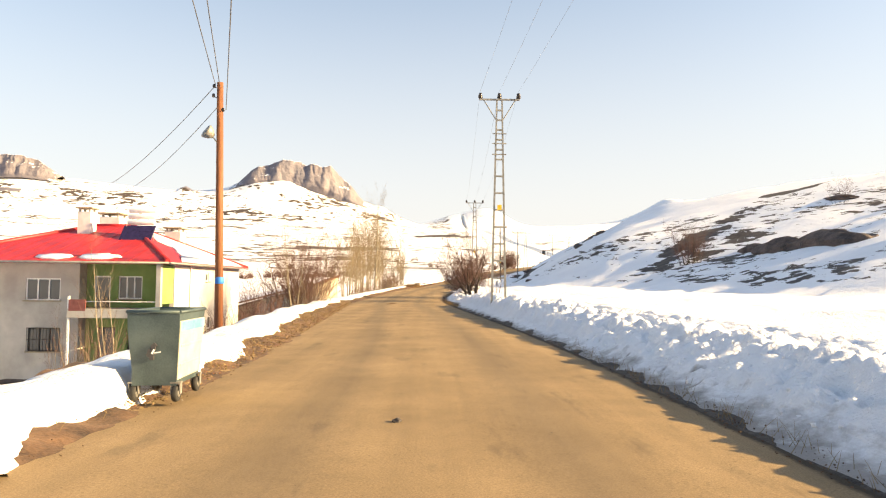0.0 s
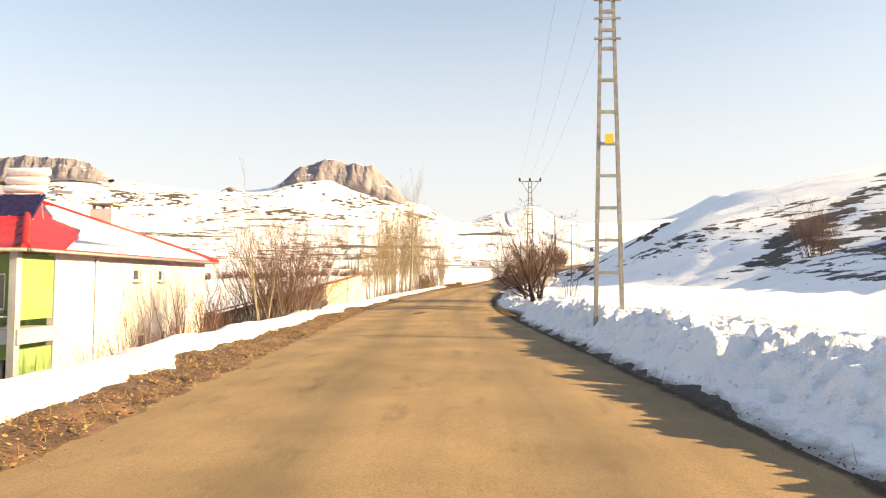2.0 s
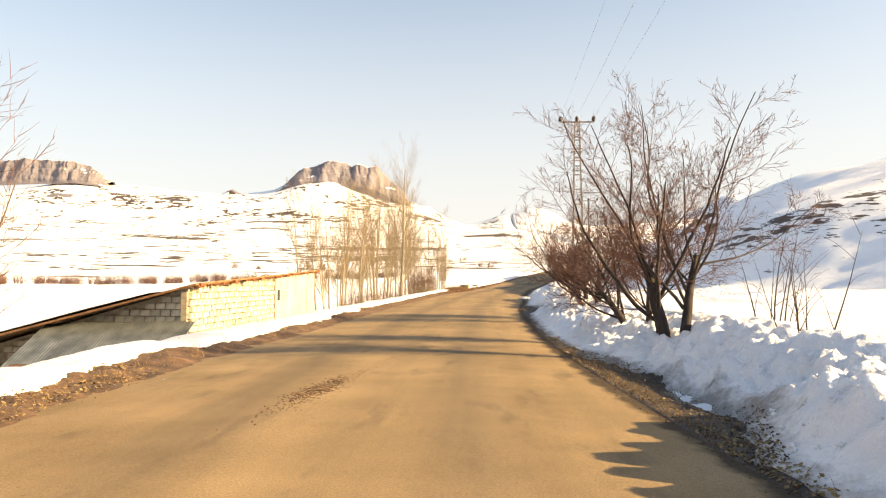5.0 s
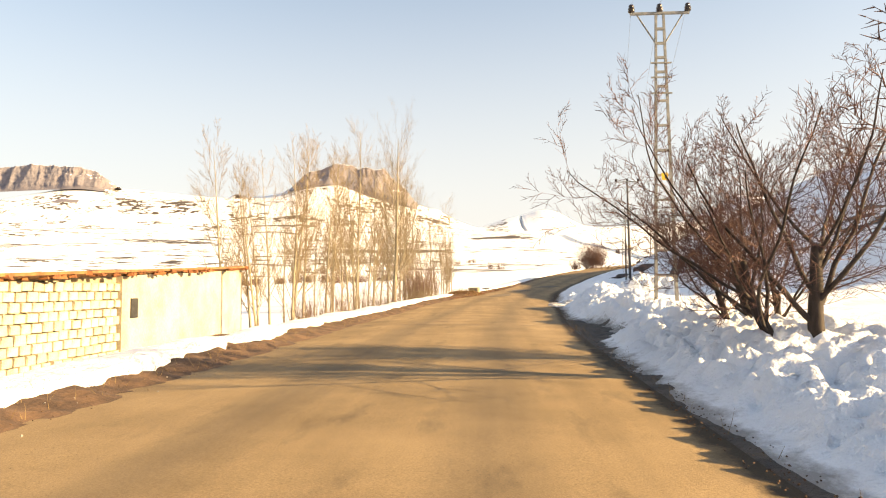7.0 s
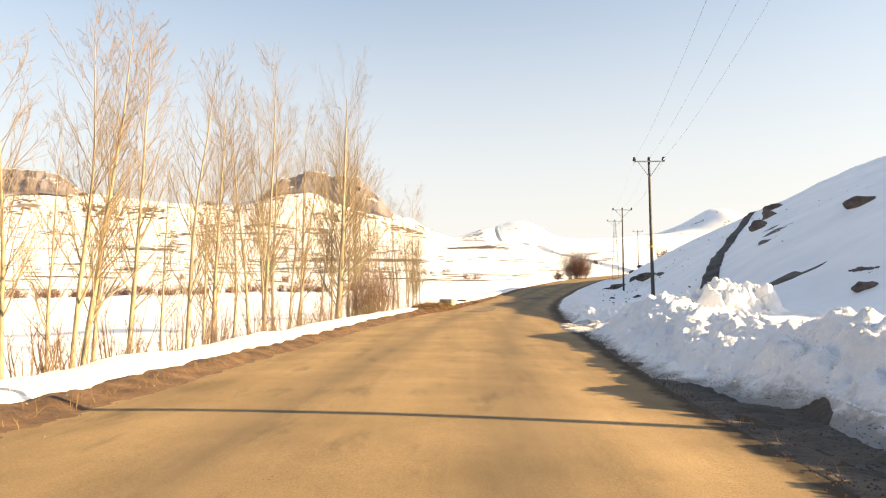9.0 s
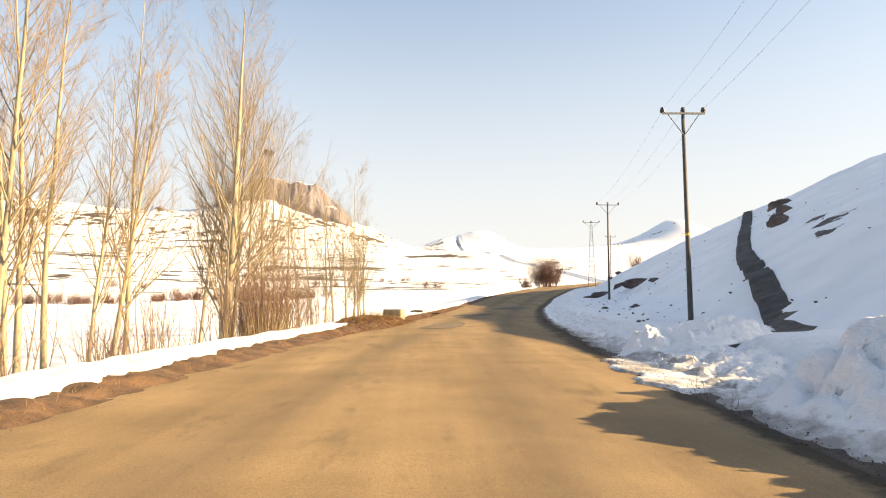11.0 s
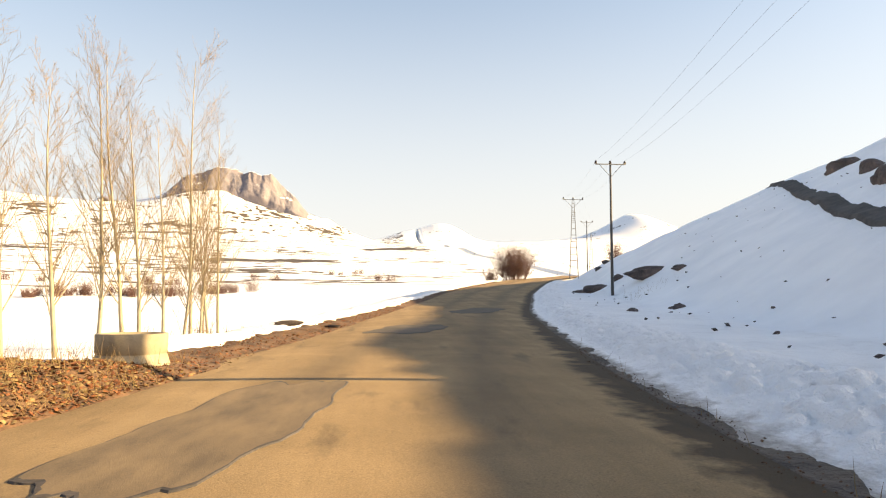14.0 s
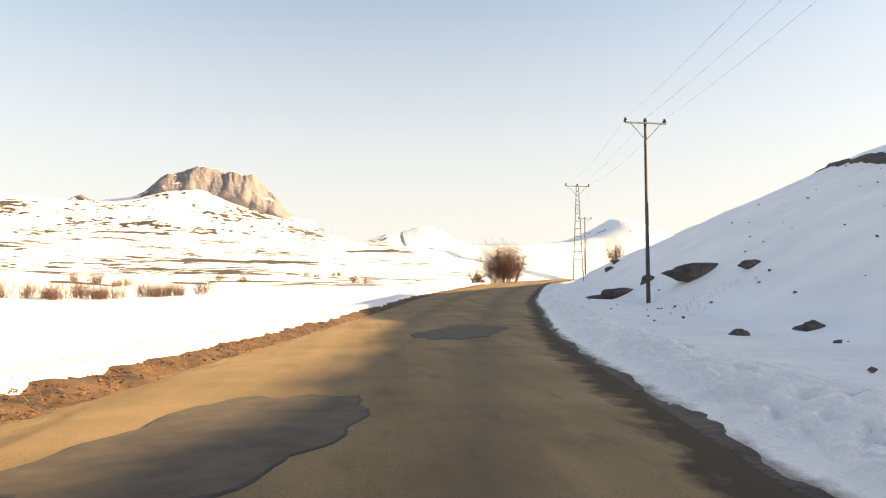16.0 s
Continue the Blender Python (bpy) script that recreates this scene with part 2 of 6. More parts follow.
LEAVES = simple("rust brown dead leaves", (0.09, 0.03, 0.012), (0.26, 0.10, 0.035), 0.9)
CONCRETE = simple("pale concrete", (0.22, 0.18, 0.12), (0.38, 0.32, 0.22), 0.9, scale=2)
PANEL = simple("dark violet solar collector", (0.012, 0.008, 0.03), (0.03, 0.02, 0.07), 0.25)
ROOFSHADE = simple("blue-violet roof shadow", (0.02, 0.015, 0.07), (0.05, 0.035, 0.15), 0.6, scale=3, relief=0.5, depth=0.03)
# near-black tone that stands for shade inside hollows
SHADOWROOM = simple("dark tone for shaded hollows", (0.03, 0.03, 0.035), (0.07, 0.07, 0.075), 0.8)


def make_glass():
    m, t, b = material("window glass", 0.05)
    b.inputs["Base Color"].default_value = (0.05, 0.06, 0.07, 1)
    b.inputs["Specular IOR Level"].default_value = 0.6
    n = noise_at(t, coords(t), 1.5, 2)
    bump(t, b, n, 0.05, 0.01)
    return m


GLASS = make_glass()


def make_cliff():
    """Weathered cliff rock with snow caught on its ledges; distance haze is mixed into its tones."""
    m, t, b = material("weathered cliff rock tinted for haze", 0.95)
    v = coords(t, (1, 1, 0.45))
    big, small = noise_at(t, v, 0.035, 6, 0.65), noise_at(t, v, 0.22, 6, 0.7)
    f = sums(t, "ADD", sums(t, "MULTIPLY", big, 0.5), sums(t, "MULTIPLY", small, 0.5))
    # mauve-grey tones include the bluish veil of distance
    col = ramp(t, f, (0.34, (0.145, 0.145, 0.175)), (0.5, (0.185, 0.168, 0.185)), (0.66, (0.23, 0.195, 0.2)))
    geo, split = t.nodes.new("ShaderNodeNewGeometry"), t.nodes.new("ShaderNodeSeparateXYZ")
    t.links.new(geo.outputs["Normal"], split.inputs[0])
    ledge = sums(t, "GREATER_THAN", sums(t, "ADD", split.outputs["Z"], sums(t, "MULTIPLY", small, 0.5)), 1.06)
    t.links.new(mixed(t, ledge, col, (0.8, 0.81, 0.83)), b.inputs["Base Color"])
    bump(t, b, f, 0.7, 3.0)
    return m


CLIFF = make_cliff()

# ---- the lie of the land ----
_Y = np.arange(-120.0, 420.0, 1.0)


def _table(pairs, k=9):
    ys, vs = zip(*pairs)
    v = np.interp(_Y, ys, vs)
    return np.convolve(np.pad(v, k, mode="edge"), np.ones(2 * k + 1) / (2 * k + 1), mode="valid")


_L = _table([(-120, -3.0), (14, -3.0), (30, -4.0), (44, -4.9), (55, -5.7), (66, -5.4), (92, -5.2), (108, -3.7), (119, -2.1), (127, -0.5), (138, 1.2), (149, 2.7), (164, 5.7), (182, 9.0), (218, 19.5), (250, 29), (300, 46), (420, 90)], 5)
_R = _table([(-120, 3.5), (16, 3.5), (25, 3.1), (35, 2.6), (48, 1.9), (56, 1.7), (66, 1.9), (76, 2.2), (85, 2.8), (94, 3.7), (106, 4.4), (113, 5.4), (124, 6.5), (136, 8.4), (154, 11.5), (165, 14.2), (181, 17.8), (215, 27.5), (250, 38), (300, 55), (420, 99)], 5)
_Z = _table([(-120, 0.0), (24, -0.02), (44, -0.06), (60, -0.12), (68, -0.07), (73, 0), (93, 0.05), (101, 0.24), (113, 0.5), (122, 0.68), (130, 0.88), (138, 1.06), (150, 1.4), (176, 2.6), (200, 4.0), (254, 7.0), (320, 10.0), (420, 15)], 4)


def left(y):
    return np.interp(y, _Y, _L)


def right(y):
    return np.interp(y, _Y, _R)


def road_z(y):
    return np.interp(y, _Y, _Z)


def smooth(t):
    t = np.clip(t, 0.0, 1.0)
    return t * t * (3 - 2 * t)


def vnoise(x, y, seed=0):
    """Smooth value noise in 0..1 on a lattice of unit size."""
    xi, yi = np.floor(x).astype(np.int64), np.floor(y).astype(np.int64)
    fx, fy = smooth(x - xi), smooth(y - yi)

    def h(a, b):
        n = (a * 374761393 + b * 668265263 + seed * 974634777) & 0x7FFFFFFF
        n = ((n ^ (n >> 13)) * 1274126177) & 0x7FFFFFFF
        return ((n ^ (n >> 16)) & 0xFFFF) / 65535.0

    a, b, c, d = h(xi, yi), h(xi + 1, yi), h(xi, yi + 1), h(xi + 1, yi + 1)
    return (a * (1 - fx) + b * fx) * (1 - fy) + (c * (1 - fx) + d * fx) * fy


def fractal(x, y, size, octaves=4, seed=0, gain=0.5):
    out, amp, total = 0.0, 1.0, 0.0
    for k in range(octaves):
        out = out + amp * vnoise(x / size * 2**k + 17.3 * k, y / size * 2**k - 9.1 * k, seed + k)
        total += amp
        amp *= gain
    return out / total


# far hills: x, y, height, width across, width along, flatness of the top
HILLS = (
    (-560, 1380, 68, 330, 220, 3.0),
    (-262, 1310, 50, 110, 150, 2.0),    # snow cone under the crag
    (-120, 1330, 35, 90, 150, 2.0),
    (-900, 1330, 36, 200, 200, 3.0),    # under the far mesa
    (-300, 1300, 17, 85, 70, 2.0),
    (170, 1900, 55, 75, 150, 2.2),
    (60, 1900, 22, 60, 150, 2.0),
    (700, 1900, 74, 110, 200, 1.6),
)
CRAGS = (
    (-455, 1290, 13, 14, 14, 2.0),
    (-78, 1300, 7, 20, 14, 2.0),
    (-740, 1200, 10, 22, 14, 2.0),
)


def bumps(x, y, rows):
    z = 0.0 * x
    for hx, hy, h, rx, ry, p in rows:
        d = np.sqrt(((x - hx) / rx) ** 2 + ((y - hy) / ry) ** 2)
        z = z + h * np.exp(-(d**p))
    return z


def ground(x, y):
    """Height of the land, without the loose banks of snow along the road."""
    x, y = np.asarray(x, float), np.asarray(y, float)
    ul, ur, base = left(y) - x, x - right(y), road_z(y)
    # valley side
    deep = np.interp(y, [0, 46, 60, 88, 96, 112, 135, 160], [4.9, 4.8, 2.3, 1.7, 1.5, 1.6, 1.5, 1.2])
    zl = base - deep * smooth((ul - 0.9) / 9.0)
    q = np.sqrt((y - 20) ** 2 + (0.9 * x) ** 2)
    far = np.interp(q, [0, 80, 150, 250, 420, 700, 1000, 1300, 2000, 3000, 5000], [-4.4, -3.6, -1.2, 5.0, 15.5, 46, 78, 108, 172, 178, 178])
    k = smooth((np.maximum(ul, 0) - 15) / 50)
    k = np.maximum(k, smooth((y - 260) / 120))
    zl = zl * (1 - k) + far * k
    # hill side
    high = np.interp(y, [-100, 75, 110, 205, 225, 250, 280, 320], [45, 45, 25, 25, 19, 11, 5, 1])
    steep = np.interp(y, [0, 75, 100, 112, 125, 190, 215], [0.33, 0.33, 0.45, 0.6, 0.77, 0.74, 0.6])
    start = np.interp(y, [0, 75, 85, 95, 105, 150, 170, 190, 210], [18, 18, 14, 10, 7.6, 8.6, 7.5, 5, 3])
    u = np.maximum(ur - start, 0)
    u = u * u / (u + 1.5)
    zr = base + np.interp(y, [5, 24, 95, 120], [0.56, 0.72, 0.72, 0.15]) * smooth((ur - 0.5) / 3.0) + np.interp(y, [100, 125], [0.018, 0.0]) * np.clip(ur, 0, 30) + high * (1 - np.exp(-steep * u / high))
    zr = zr + 3.0 * np.exp(-(((x - 60) / 12) ** 2) - ((y - 167) / 17) ** 2)
    zr = zr + 1.5 * np.exp(-(((x - 26) / 8) ** 2) - ((y - 98) / 8) ** 2) + 0.95 * np.exp(-(((x - 30) / 8) ** 2) - ((y - 112) / 6) ** 2)
    kr = smooth((y - 300) / 150)
    kr = np.maximum(kr, smooth((ur - 90) / 160))
    zr = zr * (1 - kr) + np.maximum(far, -1) * kr
    z = np.where(ul > 0, zl, np.where(ur > 0, zr, base))
    # far hills with rough crags
    rough = 1.35 * np.abs(fractal(x, y, 38, 5, 3, 0.7) - 0.5) + 0.35 * fractal(x, y, 70, 3, 9)
    rough = np.clip(1.15 - 1.6 * rough, 0, 1)
    z = z + bumps(x, y, HILLS) + bumps(x + 22 * (rough - 0.5), y + 30 * (rough - 0.5), CRAGS) * (0.6 + 0.6 * rough + 0.3 * (fractal(x, y, 24, 4, 14, 0.65) - 0.5))
    off = np.maximum(np.maximum(ul, ur), 0)
    z = z + (fractal(x, y, 9, 4, 11) - 0.5) * 0.5 * smooth((off - 2) / 12)
    z = z + (fractal(x, y, 2.6, 3, 15, 0.6) - 0.5) * 0.72 * smooth((ur - 4) / 5) * (y < 240) * (y > -50)
    z = z + (fractal(x, y, 45, 4, 21) - 0.5) * 5.0 * smooth((off - 40) / 120)
    z = z + (fractal(x, y, 240, 4, 31) - 0.5) * 18.0 * smooth((q - 450) / 500)
    return z


def under_road(x, y):
    """The land dips beneath road, verges and banks, which lie on it as sheets of their own."""
    ul, ur = left(y) - x, x - right(y)
    return np.where((ul < 2.0) & (ur < 4.2), 0.45, np.where((ul < 2.0) & (ur < 7.4), 0.3, 0.0))


def sheet(name, xs, ys, zs, mat, attrs=(), smooth_faces=True):
    """A grid of quads from arrays of rows x columns."""
    n, m = xs.shape
    co = np.stack([xs, ys, zs], -1).reshape(-1, 3)
    idx = np.arange(n * m).reshape(n, m)
    faces = np.stack([idx[:-1, :-1], idx[:-1, 1:], idx[1:, 1:], idx[1:, :-1]], -1).reshape(-1, 4)
    me = bpy.data.meshes.new(name)
    me.from_pydata(co.tolist(), [], faces.tolist())
    me.polygons.foreach_set("use_smooth", [smooth_faces] * len(faces))
    for key, values in attrs:
        a = me.attributes.new(key, "FLOAT", "POINT")
        a.data.foreach_set("value", np.asarray(values, float).ravel())
    me.materials.append(mat)
    me.update()
    return new(name, me)


def spread(a, b, first, grow, most=1e9):
    out, step = [a], first
    while out[-1] < b:
        out.append(out[-1] + step)
        step = min(step * grow, most)
    return out


def far_spread():
    near = spread(0, 950, 0.5, 1.045, 12)
    return near + spread(near[-1] + 20, 3200, 25, 1.1, 80)


# thawed fields and banks: x, y, half widths
BARE_SPOTS = ((-62, 303, 11, 6), (-31, 345, 20, 3), (-12, 300, 9, 2), (-54, 567, 34, 14), (7, 858, 34, 22), (-232, 645, 70, 6), (-150, 640, 50, 5), (44, 460, 24, 2), (-75, 275, 12, 3), (-110, 235, 20, 2),
              (-75, 575, 40, 10), (-340, 1120, 45, 10), (-160, 800, 30, 8), (60, 980, 20, 12), (-140, 330, 34, 2), (-60, 700, 30, 5), (-420, 900, 50, 8),
              (58, 105, 5, 3))
THAW_SPOTS = ((33, 84.5, 4.2, 3.4), (37.5, 88.0, 4.0, 3.2), (42.5, 92.5, 3.6, 3.0), (38.5, 80, 2.4, 4.2), (28.0, 81.0, 4.0, 1.4), (47, 96, 3.5, 2.4),
              (28.8, 136.8, 1.1, 2.8), (27.0, 132.2, 1.3, 2.6), (24.6, 128.6, 1.1, 1.8))


def lane(x, y):
    """1 along the muddy foot of the cart track and the spur that leaves it across the flat."""
    out = 0.0 * x
    for a, b, half in (((8.9, 106.0), (15.6, 117.6), 0.8), ((10.4, 108.6), (17.5, 107.6), 0.75)):
        a, b = np.array(a), np.array(b)
        run = np.linalg.norm(b - a)
        d = (b - a) / run
        s = (x - a[0]) * d[0] + (y - a[1]) * d[1]
        side = np.abs((x - a[0]) * d[1] - (y - a[1]) * d[0] - 0.4 * np.sin(s / 3.0)) + 0.7 * (fractal(x, y, 1.1, 3, 64) - 0.5)
        out = np.maximum(out, smooth((half - side) / 0.2) * smooth((s - 0.5) / 0.8) * smooth((run + 0.5 - s) / 0.5))
    return out


def build_ground():
    us = [-u for u in far_spread()][::-1][:-1] + far_spread()
    ys = [-y for y in spread(0, 700, 1.2, 1.12)][::-1][:-1] + spread(0, 230, 1.0, 1.0) + spread(231, 1420, 1.2, 1.03, 11) + spread(1440, 3600, 20, 1.08, 60)
    # finer under the crags
    us = sorted(us + list(np.arange(-480, -60, 4.0)))
    ys = sorted(ys + list(np.arange(1240, 1345, 4.0)))
    u, y = np.meshgrid(np.array(us), np.array(ys))
    mid = (left(y) + right(y)) / 2
    x = u + mid * np.exp(-((u / 600) ** 2))
    z = ground(x, y)
    ul, ur = left(y) - x, x - right(y)
    q = np.sqrt((y - 20) ** 2 + (0.9 * x) ** 2)
    rock = np.clip(bumps(x, y, CRAGS) / 9, 0, 1.2)
    bare = 0.1 + 0.41 * smooth((q - 150) / 200)
    onhill = smooth((ur - 18) / 14) * smooth((125 - y) / 30)
    slope_foot = np.interp(y, [0, 75, 85, 95, 105], [18, 18, 14, 10, 8])
    thaw = 0.6 * smooth((ur - slope_foot) / 4) * smooth((112 - y) / 14)
    bare = bare + 0.12 * onhill - 0.3 * smooth((40 - ul) / 20) * (ul > 0) - 0.2 * (ur > 0) * (1 - onhill)
    for bx, by, rx, ry in BARE_SPOTS:
        d = ((x - bx) / rx) ** 2 + ((y - by) / ry) ** 2
        bare = np.maximum(bare, 1.35 * np.exp(-(d**2)))
    for bx, by, rx, ry in THAW_SPOTS:
        thaw = np.maximum(thaw, 1.05 * np.exp(-((((x - bx) / rx) ** 2 + ((y - by) / ry) ** 2) ** 2)))
    bare = np.where((np.maximum(ul, ur) < 14) & (y < 230), -1.0, bare)
    bare = np.maximum(bare, -1.0 + 1.9 * lane(x, y))
    z = z - under_road(x, y)
    ob = sheet("ground", x, y, z, SNOW, (("bare", bare), ("rock", rock), ("thaw", thaw)))
    return tagged(ob, "snow-covered valley floor and hills with bare brown patches", "ground", kind="structure")


build_ground()


def crag(label, top, foot, front, depth, seed):
    """A far cliff: a fissured face between its foot and its skyline, rows of (x, height), and a back that sinks into the hill."""
    x0, x1 = top[0][0], top[-1][0]
    xs, vs = np.arange(x0, x1, 1.5), np.concatenate([np.linspace(0, 1, 46), np.linspace(1.05, 1.6, 10)])
    x, v = np.meshgrid(xs, vs)
    hi, lo = (np.interp(x, *zip(*rows)) for rows in (top, foot))
    hi = hi + (7.0 * (fractal(x, 0 * x, 22, 4, seed, 0.6) - 0.5)) * smooth((hi - lo) / 20)
    up = np.minimum(v, 1)
    z = (lo - 14) * (1 - up) + hi * up - 60 * np.maximum(v - 1, 0) ** 1.5
    buttress = fractal(x, 0.25 * z, 40, 3, seed + 5) - 0.5
    fissure = np.abs(fractal(x + 0.3 * z, 0.3 * z, 15, 4, seed + 9, 0.6) - 0.5)
    shelf = fractal(0.3 * x, z, 16, 3, seed + 13) - 0.5
    y = front + depth * up**1.15 + 80 * np.maximum(v - 1, 0) + (28 * buttress - 9 * fissure + 9 * shelf) * smooth(up / 0.25)
    z = z + 5 * (fractal(x, y, 9, 3, seed + 17) - 0.5) * up
    return tagged(sheet("crag", x, y, z, CLIFF), label, "cliff", kind="structure")


crag("grey and tan rocky crag standing above far snowfields", ((-378, 183), (-356, 202), (-338, 217), (-305, 228), (-279, 236), (-249, 234), (-236, 226), (-225, 231), (-204, 222), (-189, 227), (-174, 210), (-150, 190), (-122, 155)),
     ((-378, 184), (-350, 197), (-270, 197), (-240, 190), (-200, 180), (-160, 166), (-122, 154)), 1268, 34, 3)
crag("long grey table mountain of columned rock above snow", ((-1160, 214), (-1080, 236), (-1000, 244), (-930, 240), (-870, 245), (-800, 242), (-760, 233), (-728, 219), (-700, 199)),
     ((-1160, 212), (-1000, 200), (-860, 204), (-760, 206), (-700, 199)), 1270, 26, 31)


# ---- road, verges and ploughed banks ----
def strip(name, y0, y1, dy, edge, offs, height, mat, label, category, attrs=None, jag=None):
    """A long sheet beside the road: offs run across from edge(y); height(off, y, x) gives its level."""
    ys = np.arange(y0, y1 + dy / 2, dy)
    o, y = np.meshgrid(np.array(offs, float), ys)
    if jag is not None:
        o = o + jag(o, y)
    x = edge(y) + o
    z = height(o, y, x)
    ob = sheet(name, x, y, z, mat, attrs(o, y, x) if attrs else ())
    return tagged(ob, label, category, kind="structure")


def build_road():
    ys = np.concatenate([np.arange(-60, 240, 0.5), np.arange(240, 400, 2.0)])
    f, y = np.meshgrid(np.concatenate([np.linspace(-0.06, 0.82, 20), np.linspace(0.85, 1.06, 12)]), ys)
    x = left(y) * (1 - f) + right(y) * f
    crown = 0.06 * (1 - (2 * f - 1) ** 2)
    z = road_z(y) + crown - 0.03 + 0.014 * (fractal(x, y, 2.5, 3, 5) - 0.5)
    tr = np.exp(-(((f - 0.30) / 0.06) ** 2)) + np.exp(-(((f - 0.68) / 0.07) ** 2)) - 0.5 * np.exp(-(((f - 0.5) / 0.06) ** 2))
    wide = np.interp(y, [10, 60, 104, 112, 160, 240], [0.25, 0.5, 0.6, 1.2, 1.1, 0.8])
    damp = np.clip((x - right(y) + wide) / wide, 0, 1) ** 0.7
    ob = sheet("road", x, y, z, ASPHALT, (("track", np.clip(tr, 0, 1)), ("damp", 0.74 * damp)))
    return tagged(ob, "narrow worn asphalt road dusted with tan grit", "road", kind="structure")


build_road()


def bank_profile(y):
    """Crest offset and height of the bank on the hill side."""
    off = np.interp(y, [-60, 0, 10, 20, 34, 45, 60, 75, 85, 95, 104, 118, 140, 170, 230], [1.8, 1.8, 1.75, 1.5, 1.05, 1.3, 2.0, 2.2, 2.4, 2.4, 2.2, 2.0, 1.6, 1.5, 1.5])
    h = np.interp(y, [-60, 0, 10, 20, 30, 45, 50, 56, 62, 75, 81, 83.2, 84.6, 90, 94, 96.6, 97.8, 98.9, 106, 112, 120, 140, 230], [0.56, 0.56, 0.56, 0.6, 0.69, 0.68, 0.5, 0.42, 0.6, 0.7, 0.75, 1.05, 0.8, 0.85, 1.15, 1.4, 1.35, 0.2, 0.16, 0.25, 0.32, 0.3, 0.3])
    return off, h


def domes(x, y, size, seed=0):
    """Rounded clods on a jittered lattice: 1 at the middle of a clod, 0 or less in the gaps."""
    x, y = x / size, y / size
    xi, yi = np.floor(x), np.floor(y)
    near = 9.0 + 0 * x
    for i in (-1, 0, 1):
        for j in (-1, 0, 1):
            cx, cy = xi + i, yi + j
            jx, jy = vnoise(cx + 0.0, cy + 0.0, seed), vnoise(cx + 0.0, cy + 0.0, seed + 7)
            near = np.minimum(near, (x - cx - jx) ** 2 + (y - cy - jy) ** 2)
    return 1 - 1.5 * near


def bank_foot(y):
    """Width of bare, wet ground between asphalt and bank."""
    return np.interp(y, [46, 49, 53, 56, 74, 77, 82, 86], [0, 1.1, 1.1, 0.1, 0.1, 1.1, 1.2, 0.1])


def bank_height(o, y, x):
    off, h = bank_profile(y)
    foot = bank_foot(y)
    t = np.clip((o - foot) / (off - foot), 0, 1)
    face = h * (0.7 * t + 0.3 * smooth(t))
    far = ground(x, y) - road_z(y)
    k = smooth((o - off) / 2.0)
    lump = fractal(x, y, 0.9, 4, 41, 0.6) - 0.5
    big = fractal(x, y, 2.6, 2, 47) - 0.5
    rugged = np.interp(y, [-60, 12, 26, 98, 100, 112, 122, 136, 230], [0.55, 0.62, 1.0, 1.0, 0.6, 0.6, 0.6, 0.5, 0.45])
    body = smooth((o - foot - 0.25) / 0.6) * (1 - 0.8 * smooth((o - off - 0.6) / 1.6))
    ridge = np.abs(fractal(x, y, 0.7, 3, 53) - 0.5) * 2
    # rounded chunks with sharp gaps between them
    chunk = 1 - 2.6 * np.abs(fractal(x + 0.25 * lump, y, 0.78, 3, 59, 0.42) - 0.5)
    z = face * (1 - k) + far * k + body * rugged * (0.4 * lump + 0.3 * big - 0.1 * ridge + 0.16 * (chunk - 0.55) + 0.32 * np.maximum(domes(x + 0.3 * lump, y + 0.3 * big, 0.42, 43), -0.5) + 0.17 * np.maximum(domes(x, y + 0.2 * lump, 0.2, 44), -0.7) - 0.24)
    ditch = -0.55 * np.exp(-(((y - 51.0) / 2.8) ** 2 + ((o - 1.5) / 0.7) ** 2))
    edge = smooth((o - 3.7) / 0.8)
    wet = (o < foot + 0.3) * smooth((foot - 0.3) / 0.4) * (fractal(x, y, 0.5, 4, 63, 0.65) - 0.5) * 0.22 * smooth(o / 0.5)
    z = z + wet
    return road_z(y) + np.maximum(z + ditch, -0.06 + 0.55 * np.minimum(ditch, 0)) * (1 - edge) + far * edge - 0.02 - 0.1 * (o < -0.05) - 0.15 * smooth((o - 7.8) / 0.6)


